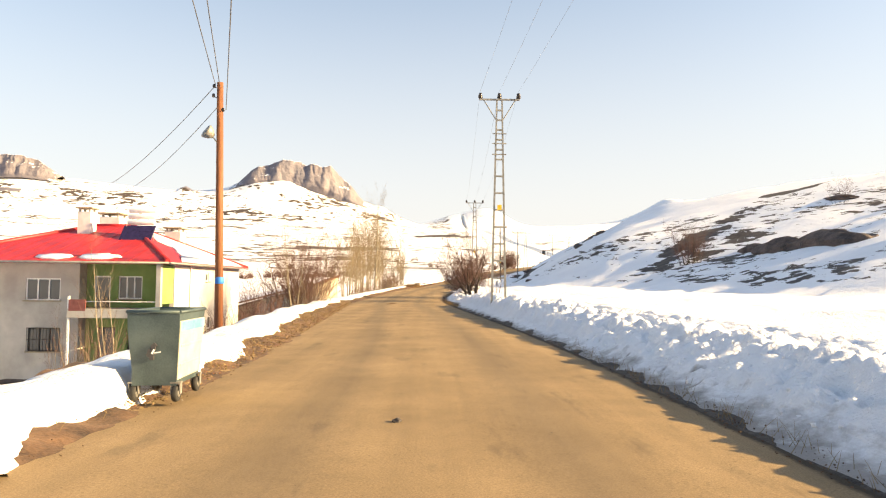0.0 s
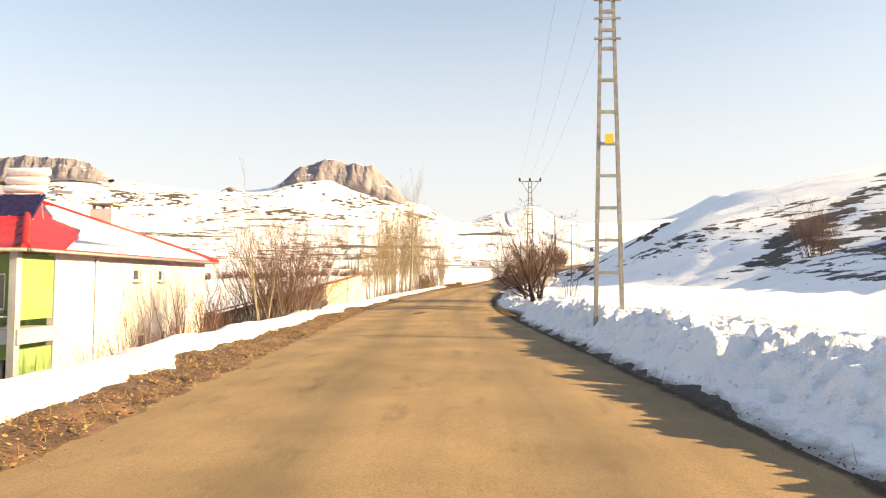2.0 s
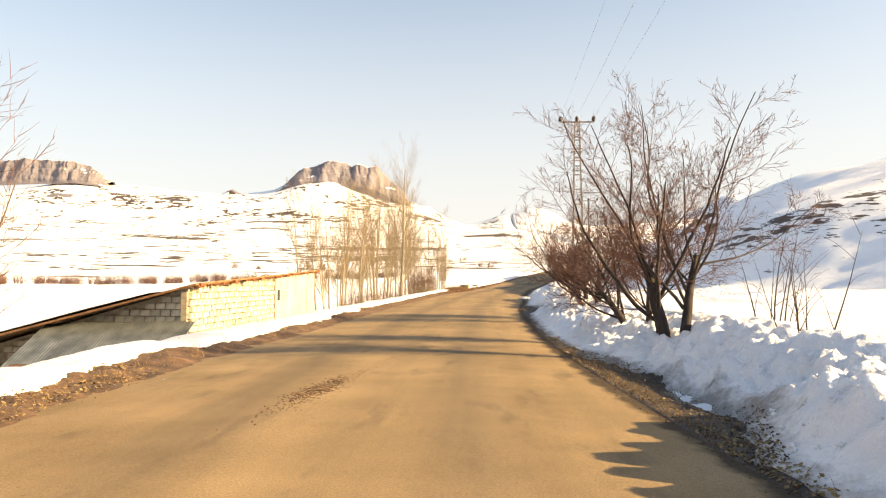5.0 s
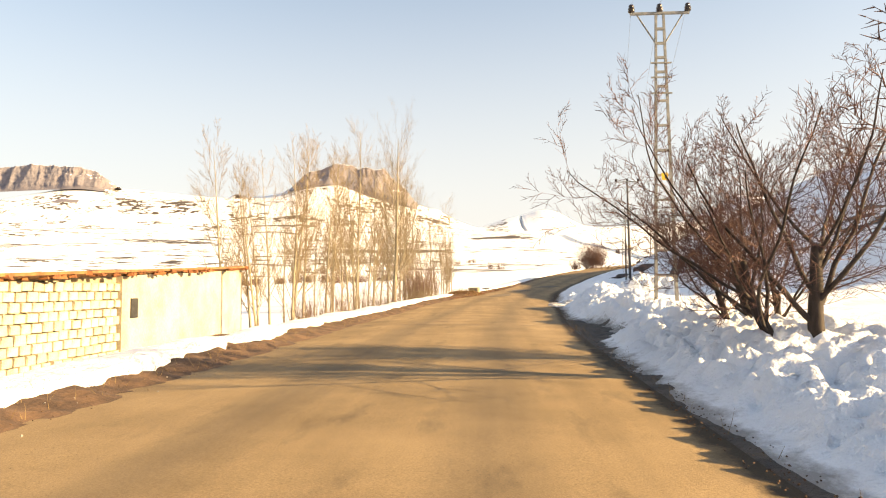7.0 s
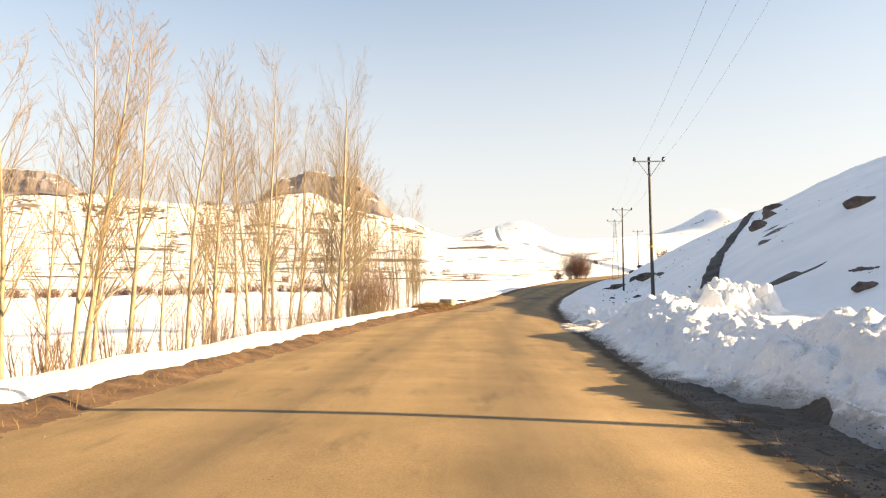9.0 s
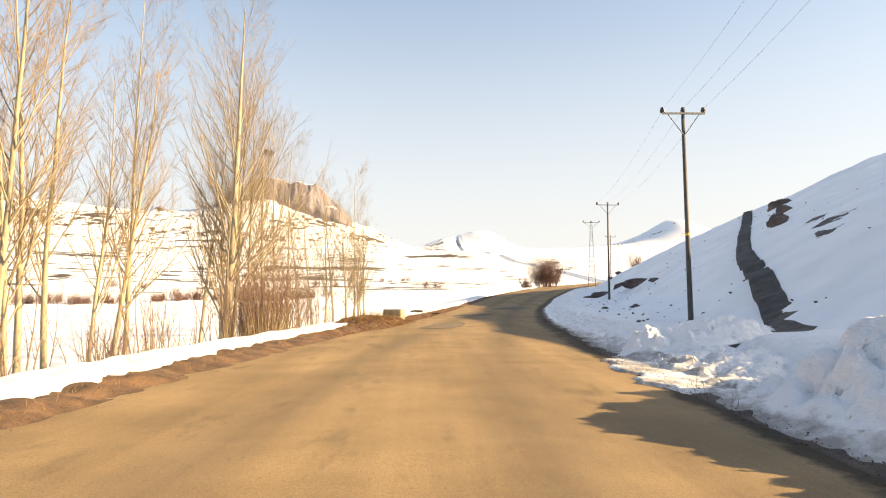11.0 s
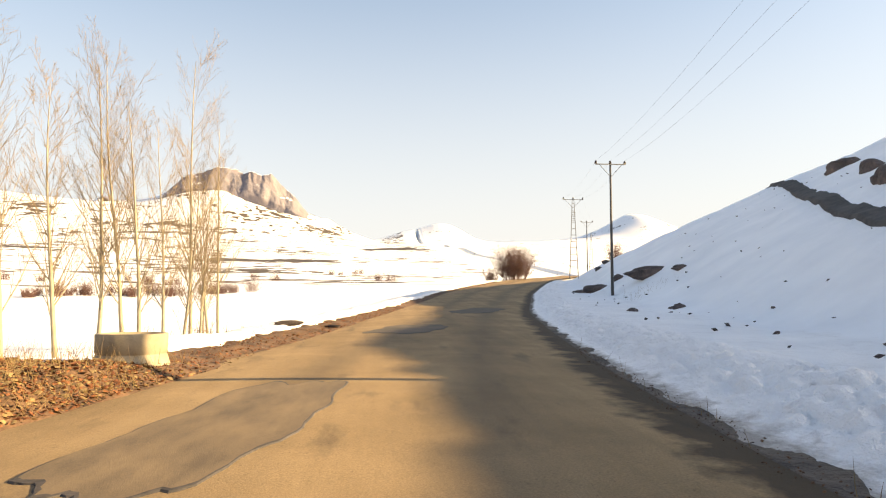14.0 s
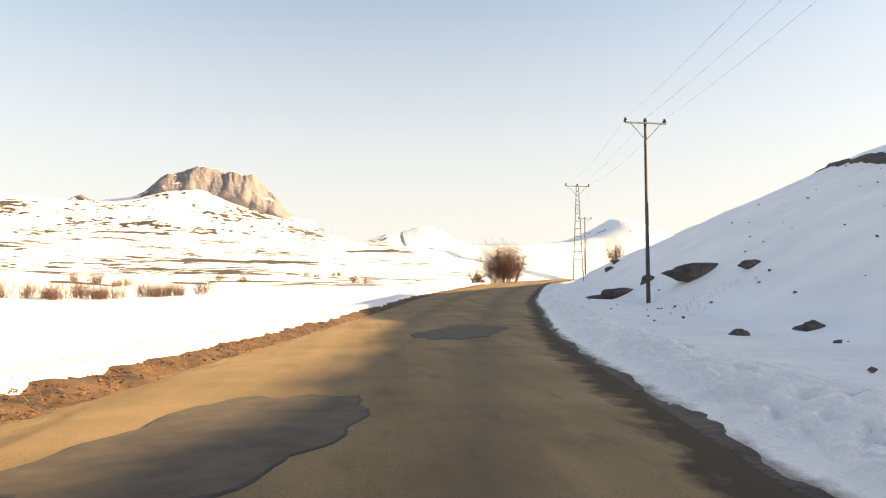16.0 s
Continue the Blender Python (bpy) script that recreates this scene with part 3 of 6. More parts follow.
def bank_bare(o, y, x):
    d = -1.0 + 1.9 * smooth((np.interp(y, [16, 24, 44, 100, 120], [0.22, 0.15, 0.2, 0.2, 0.3]) - o + 0.5 * (fractal(x, y, 0.8, 3, 61) - 0.5)) / 0.2)
    d = np.maximum(d, -1.0 + 1.9 * smooth((bank_foot(y) + 0.15 - o + 0.9 * (fractal(x, y, 0.9, 3, 62) - 0.5)) / 0.2))
    d = np.where(o > bank_foot(y) + 0.45, -1.0, d)
    d = np.maximum(d, -1.0 + 1.9 * lane(x, y))
    reach = np.interp(y, [-40, 10, 22, 44, 50, 60, 74, 98, 101, 116, 130, 232], [1.2, 1.1, 0.5, 0.5, 1.0, 0.5, 0.7, 0.7, 2.4, 1.0, 0.45, 0.45])
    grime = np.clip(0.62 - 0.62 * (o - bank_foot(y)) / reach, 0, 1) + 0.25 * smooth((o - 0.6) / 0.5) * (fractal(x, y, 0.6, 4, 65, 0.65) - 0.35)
    # cups and gaps between clods get darker colour in place of shade
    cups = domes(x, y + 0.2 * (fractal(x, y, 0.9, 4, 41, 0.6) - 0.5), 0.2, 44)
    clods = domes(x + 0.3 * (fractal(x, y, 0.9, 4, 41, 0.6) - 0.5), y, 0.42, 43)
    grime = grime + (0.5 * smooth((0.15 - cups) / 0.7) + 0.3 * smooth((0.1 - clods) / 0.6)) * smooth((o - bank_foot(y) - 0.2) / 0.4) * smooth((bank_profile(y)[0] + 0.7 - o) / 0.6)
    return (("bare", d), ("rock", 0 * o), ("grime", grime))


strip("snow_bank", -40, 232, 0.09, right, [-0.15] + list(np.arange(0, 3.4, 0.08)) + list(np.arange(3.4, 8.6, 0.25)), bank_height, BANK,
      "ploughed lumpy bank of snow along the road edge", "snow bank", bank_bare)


def snow_mound(label, cx, cy, rx, ry, h, seed, turn=0.0):
    """A heap of broken snow blocks pushed together by the plough."""
    u, v = np.meshgrid(np.linspace(-1.15, 1.15, int(46 * rx)), np.linspace(-1.15, 1.15, int(46 * ry)))
    c, s = math.cos(turn), math.sin(turn)
    x, y = cx + c * u * rx - s * v * ry, cy + s * u * rx + c * v * ry
    warp = fractal(x, y, 0.9, 3, seed) - 0.5
    d = np.sqrt(u**2 + v**2) + 0.5 * (fractal(x, y, 0.8, 3, seed + 3) - 0.5)
    mound = smooth((1.05 - d) / 0.75)
    blocks = 0.34 * np.maximum(domes(x + 0.5 * warp, y, 0.62, seed), -0.5) + 0.2 * np.maximum(domes(x, y + 0.4 * warp, 0.3, seed + 2), -0.6) + 0.07 * np.maximum(domes(x, y, 0.14, seed + 4), -0.6)
    land = np.maximum(bank_height(x - right(y), y, x), ground(x, y))
    z = land + h * (mound * (0.5 + 0.9 * warp) + 1.6 * (blocks - 0.1) * smooth(mound * 2.2)) - 0.12 * smooth((0.06 - mound) / 0.06) - 0.03
    # even dirt, with shade painted into the gaps between blocks
    dirt_shade = 0.2 + 0.55 * smooth((0.2 - domes(x, y + 0.4 * warp, 0.3, seed + 2)) / 0.7)
    ob = sheet("snow_mound", x, y, z, BANK, (("bare", 0 * x - 1), ("rock", 0 * x), ("grime", dirt_shade)))
    return tagged(ob, label, "snow mound")


snow_mound("low mound of dirty broken snow ploughed off the road", 6.9, 106.5, 2.3, 1.4, 0.4, 201, 0.15)
snow_mound("tall mound of ploughed snow beside the cart track", 9.3, 98.4, 2.0, 1.6, 1.05, 221)


def verge_width(y):
    return np.interp(y, [-60, 10, 20, 40, 60, 100, 115, 125, 140, 170, 230], [0.4, 0.45, 0.8, 1.2, 0.8, 0.9, 1.0, 1.5, 0.9, 0.6, 0.6])


def verge_height(o, y, x):
    n = fractal(x, y, 0.5, 4, 77, 0.6) - 0.5
    return road_z(y) - 0.05 + 0.14 * smooth(-o / 0.9) + 0.24 * n * smooth(-o / 0.4)


strip("verge", -40, 232, 0.16, left, [-2.6, -2.2, -1.9, -1.65, -1.45, -1.3, -1.15, -1.0, -0.85, -0.7, -0.55, -0.42, -0.3, -0.18, -0.05, 0.12, 0.3], verge_height, DIRT,
      "muddy brown earth verge beside the asphalt", "verge")


def snow_left_height(o, y, x):
    w = verge_width(y) + (fractal(0 * o, y, 2.4, 4, 81) - 0.5) * 1.5 * np.interp(y, [0, 60, 85, 115, 230], [1, 0.6, 0.4, 0.25, 0.2])
    d = -o - w
    h = np.interp(y, [-60, 6, 14, 40, 52, 62, 88, 110, 120, 135, 230], [0.35, 0.4, 0.3, 0.28, 0.24, 0.24, 0.24, 0.22, 0.24, 0.24, 0.24])
    n = fractal(x, y, 1.3, 4, 85) - 0.5
    rise = smooth(d / 0.35)
    g = ground(x, y)
    k = smooth((d - 0.8) / 2.2)
    top = road_z(y) + h + 0.35 * n * h / 0.3
    z = np.maximum(top * (1 - k) + (g + 0.1 + 0.15 * n) * k, g + 0.02)
    return np.where(d < 0, road_z(y) - 0.35, (road_z(y) - 0.05) * (1 - rise) + z * rise) - 0.2 * smooth((-o - 5.6) / 0.6)


strip("snow_edge", -40, 232, 0.18, left, [-o for o in list(np.arange(0.1, 3.0, 0.11)) + list(np.arange(3.0, 6.3, 0.3))][::-1], snow_left_height, BANK,
      "soft snow edge above the muddy verge", "snow bank", lambda o, y, x: (("bare", 0 * o - 1.0), ("rock", 0 * o)))


def ice_height(o, y, x):
    ragged = 0.55 + 1.5 * (fractal(0 * o, y, 1.4, 4, 91, 0.6) - 0.5) - 0.35 * np.abs(y - 102.8) / 4.2
    inside = smooth((o + ragged) / 0.12) * smooth((3.2 - np.abs(y - 102.2)) / 0.9)
    return road_z(y) - 0.06 + inside * (0.085 + 0.05 * (fractal(x, y, 0.5, 3, 92) - 0.4))


strip("trodden_snow", 98.2, 107.4, 0.08, right, list(np.arange(-1.5, 0.9, 0.07)), ice_height, BANK,
      "flat trodden snow and ice spilling onto the asphalt", "snow", lambda o, y, x: (("bare", 0 * o - 1.0), ("rock", 0 * o), ("grime", 0.42 + 0.5 * (fractal(x, y, 0.7, 3, 93) - 0.5))))


# ---- small builders ----
def bm_new():
    return bmesh.new()


def box(bm, c, size, rot=None, taper=None):
    """A box centred at c; taper (tx, ty) narrows the top."""
    sx, sy, sz = (v / 2 for v in size)
    tx, ty = taper or (1, 1)
    co = [(-sx, -sy, -sz), (sx, -sy, -sz), (sx, sy, -sz), (-sx, sy, -sz), (-sx * tx, -sy * ty, sz), (sx * tx, -sy * ty, sz), (sx * tx, sy * ty, sz), (-sx * tx, sy * ty, sz)]
    m = rot or Matrix.Identity(3)
    vs = [bm.verts.new(Vector(c) + m @ Vector(p)) for p in co]
    for f in ((3, 2, 1, 0), (4, 5, 6, 7), (0, 1, 5, 4), (1, 2, 6, 5), (2, 3, 7, 6), (3, 0, 4, 7)):
        bm.faces.new([vs[i] for i in f])
    return bm


def rod(bm, p, q, r0, r1=None, n=8, caps=True):
    p, q = Vector(p), Vector(q)
    r1 = r0 if r1 is None else r1
    z = (q - p).normalized()
    x = z.orthogonal().normalized()
    y = z.cross(x)
    rings = []
    for c, r in ((p, r0), (q, r1)):
        rings.append([bm.verts.new(c + r * (math.cos(a) * x + math.sin(a) * y)) for a in (2 * math.pi * k / n for k in range(n))])
    for k in range(n):
        f = bm.faces.new((rings[0][k], rings[0][(k + 1) % n], rings[1][(k + 1) % n], rings[1][k]))
        f.smooth = n > 5
    if caps:
        bm.faces.new(rings[0][::-1])
        bm.faces.new(rings[1])
    return bm


def lathe(bm, c, profile, n=16, axis="z"):
    """A body of revolution; profile rows are (radius, height)."""
    rings = []
    for r, h in profile:
        ring = []
        for k in range(n):
            a = 2 * math.pi * k / n
            p = (r * math.cos(a), r * math.sin(a), h) if axis == "z" else (h, r * math.cos(a), r * math.sin(a))
            ring.append(bm.verts.new(Vector(c) + Vector(p)))
        rings.append(ring)
    for a, b in zip(rings, rings[1:]):
        for k in range(n):
            bm.faces.new((a[k], a[(k + 1) % n], b[(k + 1) % n], b[k])).smooth = True
    bm.faces.new(rings[0][::-1])
    bm.faces.new(rings[-1])
    return bm


def prism(bm, outline, z0, z1):
    """An upright prism over an outline in x, y."""
    lo, hi = [bm.verts.new((x, y, z0)) for x, y in outline], [bm.verts.new((x, y, z1)) for x, y in outline]
    n = len(lo)
    bm.faces.new(lo[::-1])
    bm.faces.new(hi)
    for k in range(n):
        bm.faces.new((lo[k], lo[(k + 1) % n], hi[(k + 1) % n], hi[k]))
    return bm


def mesh_of(name, bm, mat, bevel=0.0):
    if bevel:
        bmesh.ops.bevel(bm, geom=list(bm.edges), offset=bevel, segments=1, affect="EDGES", clamp_overlap=True)
    bmesh.ops.recalc_face_normals(bm, faces=list(bm.faces))
    me = bpy.data.meshes.new(name)
    bm.to_mesh(me)
    bm.free()
    me.materials.append(mat)
    return me


def part(name, bm, mat, parent=None, label="", bevel=0.0):
    ob = new(name, mesh_of(name, bm, mat, bevel))
    ob.parent = parent
    return tagged(ob, label)


def thing(name, label, category, m=None, group=""):
    ob = new(name)
    ob.empty_display_size = 0.2
    if m is not None:
        ob.matrix_basis = m
    return tagged(ob, label, category, group)


def gz(x, y):
    return float(ground(x, y))


# ---- poles of the power line ----
def insulators(parent, xs, z, size=1.0):
    for x in xs:
        bm = bm_new()
        lathe(bm, (x, 0, z), [(0.03 * size, 0), (0.09 * size, 0.03), (0.11 * size, 0.08), (0.06 * size, 0.10), (0.10 * size, 0.13), (0.10 * size, 0.18), (0.055 * size, 0.21), (0.085 * size, 0.24), (0.06 * size, 0.30)], 10)
        part("insulator", bm, PORCELAIN, parent, "dark glazed pin insulator")


def lattice_pole(x, y, z, top, arm=1.9, base=0.95, sign=0.0, turn=0.0):
    """Steel ladder pole of two tapering legs with rungs, a crossarm and three insulators."""
    p = thing("power_pole", "weathered steel lattice power pole with three dark insulators", "power pole", pose(x, y, z, 0, 0, turn), "poles of the power line")
    h = top - z
    half = lambda k: (base / 2) * (1 - k) + 0.13 * k
    for s in (-1, 1):
        bm = bm_new()
        rod(bm, (s * half(0), 0, -0.6), (s * half(1), 0, h), 0.075, 0.055, 4)
        part("leg", bm, STEEL, p)
    k = 0.10
    while k < 0.97:
        bm = bm_new()
        w = half(k)
        box(bm, (0, 0, h * k), (2 * w + 0.06, 0.09, 0.08))
        part("rung", bm, STEEL, p)
        k += 0.085 if k < 0.62 else 0.05
    for k in (0.72, 0.775, 0.825):
        bm = bm_new()
        box(bm, (0, -0.05, h * k), (0.72, 0.06, 0.05))
        part("step_bar", bm, STEEL, p)
    bm = bm_new()
    box(bm, (0, 0, h), (arm + 0.1, 0.10, 0.08))
    part("crossarm", bm, STEEL, p)
    for s in (-1, 1):
        bm = bm_new()
        rod(bm, (s * arm * 0.42, 0, h), (s * 0.12, 0, h - 1.15), 0.028, 0.028, 5)
        part("brace", bm, STEEL, p)
    insulators(p, (-arm / 2, 0, arm / 2), h + 0.03, 1.15)
    if sign:
        bm = bm_new()
        box(bm, (0.02, -0.09, h * sign), (0.22, 0.012, 0.26))
        part("warning_plate", bm, YELLOW, p, "small yellow warning plate")
    return p


def single_pole(x, y, z, top, arm=2.1, sign=False, lean=0.0, turn=0.0):
    p = thing("power_pole", "dark slender power pole with crossarm and three insulators", "power pole", pose(x, y, z, 0, lean, turn), "poles of the power line")
    h = top - z
    bm = bm_new()
    rod(bm, (0, 0, -0.8), (0, 0, h + 0.1), 0.145, 0.085, 12)
    part("shaft", bm, DARKPOLE, p)
    bm = bm_new()
    box(bm, (0, -0.1, h), (arm + 0.1, 0.09, 0.09))
    part("crossarm", bm, STEEL, p)
    for s in (-1, 1):
        bm = bm_new()
        rod(bm, (s * arm * 0.40, -0.1, h), (s * 0.06, -0.1, h - 1.1), 0.026, 0.026, 5)
        part("brace", bm, STEEL, p)
    insulators(p, (-arm / 2, 0, arm / 2), h + 0.04, 1.25)
    if sign:
        bm = bm_new()
        lathe(bm, (0, 0, h * 0.43), [(0.128, 0), (0.133, 0.01), (0.133, 0.12), (0.128, 0.13)], 14)
        part("warning_band", bm, YELLOW, p, "yellow band round the shaft")
    return p


def wire(points, sag, r=0.009, label="thin sagging grey power line wire", group="wires of the power line"):
    """One hanging wire through a row of points."""
    cu = bpy.data.curves.new("wire", "CURVE")
    cu.dimensions, cu.bevel_depth, cu.bevel_resolution = "3D", r, 1
    cu.materials.append(WIRE)
    pts = []
    for a, b in zip(points, points[1:]):
        a, b = Vector(a), Vector(b)
        for k in range(14):
            t = k / 14
            pts.append(a.lerp(b, t) - Vector((0, 0, sag * 4 * t * (1 - t))))
    pts.append(Vector(points[-1]))
    sp = cu.splines.new("POLY")
    sp.points.add(len(pts) - 1)
    for q, c in zip(sp.points, pts):
        q.co = (*c, 1)
    return tagged(new("wire", cu), label, "wire", group)


lattice_pole(3.78, 34.4, 0.75, 10.95, 1.97, 0.72, 0.452)
lattice_pole(5.75, 80.4, 0.75, 11.1, 1.97, 0.75, 0.434)
single_pole(13.5, 122.8, 0.45, 11.65, 2.15, True, -0.6)
single_pole(23.3, 172.4, 2.75, 14.6, 2.7)
lattice_pole(30.84, 210.2, 6.2, 17.3, 2.9, 1.3)
single_pole(49.0, 261.7, 9.0, 20.3, 2.6)
lattice_pole(66.0, 312.0, 12.0, 23.0, 2.6, 1.3)
ROUTE = ((4.0, -18, 10.9, 1.0), (3.74, 34.3, 11.3, 0.98), (5.75, 80.4, 11.45, 0.98), (13.5, 122.7, 12.05, 1.07), (23.3, 172.3, 14.95, 1.35), (30.84, 210.2, 17.6, 1.45), (49, 261.6, 20.65, 1.3))
for s in (-1, 0, 1):
    wire([(x + s * a, y, z) for x, y, z, a in ROUTE], 0.7, 0.0045)


# ---- brown timber pole by the house ----
def timber_pole():
    p = thing("utility_pole", "orange-brown timber utility pole with a blue band and a lamp", "utility pole", pose(-6.22, 21.1, -0.5))
    bm = bm_new()
    rod(bm, (0, 0, -0.5), (-0.13, -0.1, 8.15), 0.135, 0.095, 14)
    part("shaft", bm, POLEWOOD, p)
    bm = bm_new()
    lathe(bm, (-0.025, -0.02, 1.9), [(0.132, 0), (0.139, 0.01), (0.139, 0.2), (0.130, 0.21)], 16)
    part("band", bm, BLUE, p, "bright blue plastic band")
    bm = bm_new()
    rod(bm, (-0.1, -0.1, 6.15), (-0.34, -0.16, 6.5), 0.022, 0.022, 6)
    part("lamp_arm", bm, STEEL, p)
    bm = bm_new()
    lathe(bm, (0, 0, 0), [(0.06, -0.13), (0.16, -0.03), (0.23, 0.12), (0.2, 0.17)], 14)
    bmesh.ops.transform(bm, matrix=Matrix.Translation((-0.38, -0.18, 6.52)) @ Euler((0.5, -0.9, 0)).to_matrix().to_4x4(), verts=list(bm.verts))
    part("lamp_head", bm, STEEL, p, "grey street lamp head")
    for dx, dz in ((-0.19, 8.0), (0.1, 7.25), (-0.2, 7.7)):
        bm = bm_new()
        rod(bm, (-0.12, -0.09, dz - 0.05), (-0.12 + dx, -0.12, dz), 0.014, 0.014, 5)
        lathe(bm, (-0.12 + dx, -0.12, dz - 0.02), [(0.03, 0), (0.05, 0.03), (0.05, 0.09), (0.025, 0.12)], 8)
        part("insulator", bm, PORCELAIN, p, "small dark insulator")
    return p


timber_pole()
SERVICE = "thin service cable slung from the timber pole"
for a, b, s in (((-6.5, 21, 7.55), (-19.3, 41, 7.1), 0.35), ((-6.4, 21, 6.9), (-18.2, 41, 6.8), 0.35), ((-6.5, 21, 7.6), (2.0, -14, 7.7), 0.4), ((-6.35, 21, 7.5), (3.0, -14, 7.7), 0.4), ((-6.15, 21, 6.8), (4.6, -14, 7.4), 0.4)):
    wire([a, b], s, 0.012, SERVICE, "service cables")


# ---- bare trees ----
def tube_mesh(name, lines, mat, sides):
    """Many tapering tubes in one mesh; a line is a list of (point, radius)."""
    vs, fs = [], []
    for line in lines:
        first = len(vs)
        d = (line[-1][0] - line[0][0]).normalized()
        x = d.orthogonal().normalized()
        y = d.cross(x)
        for p, r in line:
            for k in range(sides):
                a = 2 * math.pi * k / sides
                vs.append(p + r * (math.cos(a) * x + math.sin(a) * y))
        for i in range(len(line) - 1):
            for k in range(sides):
                a, b = first + i * sides + k, first + i * sides + (k + 1) % sides
                fs.append((a, b, b + sides, a + sides))
    me = bpy.data.meshes.new(name)
    me.from_pydata([tuple(v) for v in vs], [], fs)
    me.polygons.foreach_set("use_smooth", [True] * len(fs))
    me.materials.append(mat)
    return me


def limb(rng, p, d, length, r, segs, wander, lift, tip=0.25):
    line, step = [(p.copy(), r)], length / segs
    d = d.normalized()
    for k in range(segs):
        d = (d + Vector((rng.uniform(-1, 1), rng.uniform(-1, 1), rng.uniform(-1, 1))) * wander + Vector((0, 0, lift))).normalized()
        p = p + d * step
        line.append((p.copy(), r * (1 - (1 - tip) * (k + 1) / segs)))
    return line


def at_line(line, t):
    k = min(int(t * (len(line) - 1)), len(line) - 2)
    f = t * (len(line) - 1) - k
    return line[k][0].lerp(line[k + 1][0], f), line[k][1] * (1 - f) + line[k + 1][1] * f, (line[k + 1][0] - line[k][0]).normalized()


def sideways(rng, d, angle):
    o = d.orthogonal().normalized()
    o = Matrix.Rotation(rng.uniform(0, 2 * math.pi), 3, d) @ o
    return (d * math.cos(angle) + o * math.sin(angle)).normalized()


def grow(rng, line, depth, plan, thick, thin):
    """Branches off a limb: plan rows are (count, from, length share, angle, radius share, wander, lift, segments)."""
    if depth >= len(plan):
        return
    count, start, share, angle, rad, wander, lift, segs = plan[depth]
    total = sum((b[0] - a[0]).length for a, b in zip(line, line[1:]))
    for k in range(count):
        t = start + (0.98 - start) * (k + rng.random()) / count
        p, r, d = at_line(line, t)
        ln = total * share * rng.uniform(0.6, 1.15) * (1.15 - 0.55 * t)
        child = limb(rng, p, sideways(rng, d, radians(angle) * rng.uniform(0.7, 1.25)), ln, max(r * rad, 0.005), segs, wander, lift)
        (thick if child[0][1] > 0.022 else thin).append(child)
        grow(rng, child, depth + 1, plan, thick, thin)


def tree(name, label, category, seed, stems, plan, barks, m, group="", sides=6, tip=0.1):
    rng = random.Random(seed)
    mains, thick, thin = [], [], []
    for p, d, ln, r, segs, wander, lift in stems:
        s = limb(rng, Vector(p), Vector(d), ln, r, segs, wander, lift, tip)
        mains.append(s)
        grow(rng, s, 0, plan, thick, thin)
    t = thing(name, label, category, m, group)
    if len(mains) > 4:
        thick, mains = thick + mains, []
    for s in mains:
        new("trunk", tube_mesh("trunk", [s], barks[0], sides + 2)).parent = t
    limbs = new("branchwork", tube_mesh("branchwork", thick, barks[0], sides)) if thick else None
    crown = new("crown", tube_mesh("crown", thin, barks[1], 3))
    crown.parent = t
    tagged(crown, "bare leafless twigs", kind="stuff")
    if limbs:
        limbs.parent = t
        tagged(limbs, "bare forking limbs", kind="stuff")
    return t


def roadside_tree(seed, x, y, z, stems, spread=1.0, label="spreading bare deciduous tree rising from the snow bank"):
    """Short trunks that fork low into long arching limbs with many fine upturned shoots. A stem: offset, lean, length, radius."""
    st = [((dx, dy, -0.4), (lx, ly, 1), ln, r, 7, 0.09, 0.02) for dx, dy, lx, ly, ln, r in stems]
    plan = ((8, 0.38, 2.2 * spread, 42, 0.38, 0.15, 0.06, 13), (11, 0.1, 0.46, 50, 0.42, 0.12, 0.045, 8), (9, 0.1, 0.46, 44, 0.5, 0.11, 0.04, 5), (5, 0.12, 0.5, 38, 0.75, 0.11, 0.02, 3))
    return tree("bare_tree", label, "tree", seed, st, plan, (BARK, TWIG), pose(x, y, z), "bare trees by the road", 6, 0.5)


roadside_tree(3, 3.72, 54.7, 0.2, ((0, 0, -0.06, 0.0, 2.1, 0.17), (0.22, -0.35, 0.08, 0.05, 2.4, 0.13)))
roadside_tree(8, 4.1, 58.3, 0.2, ((0, 0, -0.7, 0.05, 1.9, 0.12), (0.2, 0.1, 0.12, 0.1, 1.7, 0.10)), 0.8)
roadside_tree(15, 4.6, 67.0, 0.25, ((0.0, 0.2, -0.12, 0.1, 2.2, 0.16), (-0.3, 0.5, -0.35, 0.1, 2.1, 0.12)), 1.0, "broad many-stemmed bare tree leaning out over the snow bank")
roadside_tree(21, 4.8, 69.8, 0.35, ((0, 0, -0.3, 0.1, 2.0, 0.11), (0.3, 0.2, 0.2, 0.1, 1.7, 0.09), (-0.3, 0.3, -0.5, 0.1, 1.7, 0.09)), 0.8)


def shrub_stems(rng, n, spreadr, h, r, lean=0.35):
    out = []
    for k in range(n):
        a, q = rng.uniform(0, 2 * math.pi), rng.uniform(0, 1) ** 0.7
        p = (spreadr * q * math.cos(a), spreadr * q * math.sin(a), -0.15)
        out.append((p, (lean * q * math.cos(a), lean * q * math.sin(a), 1), h * rng.uniform(0.6, 1.0), r * rng.uniform(0.6, 1.1), 6, 0.08, 0.04))
    return out


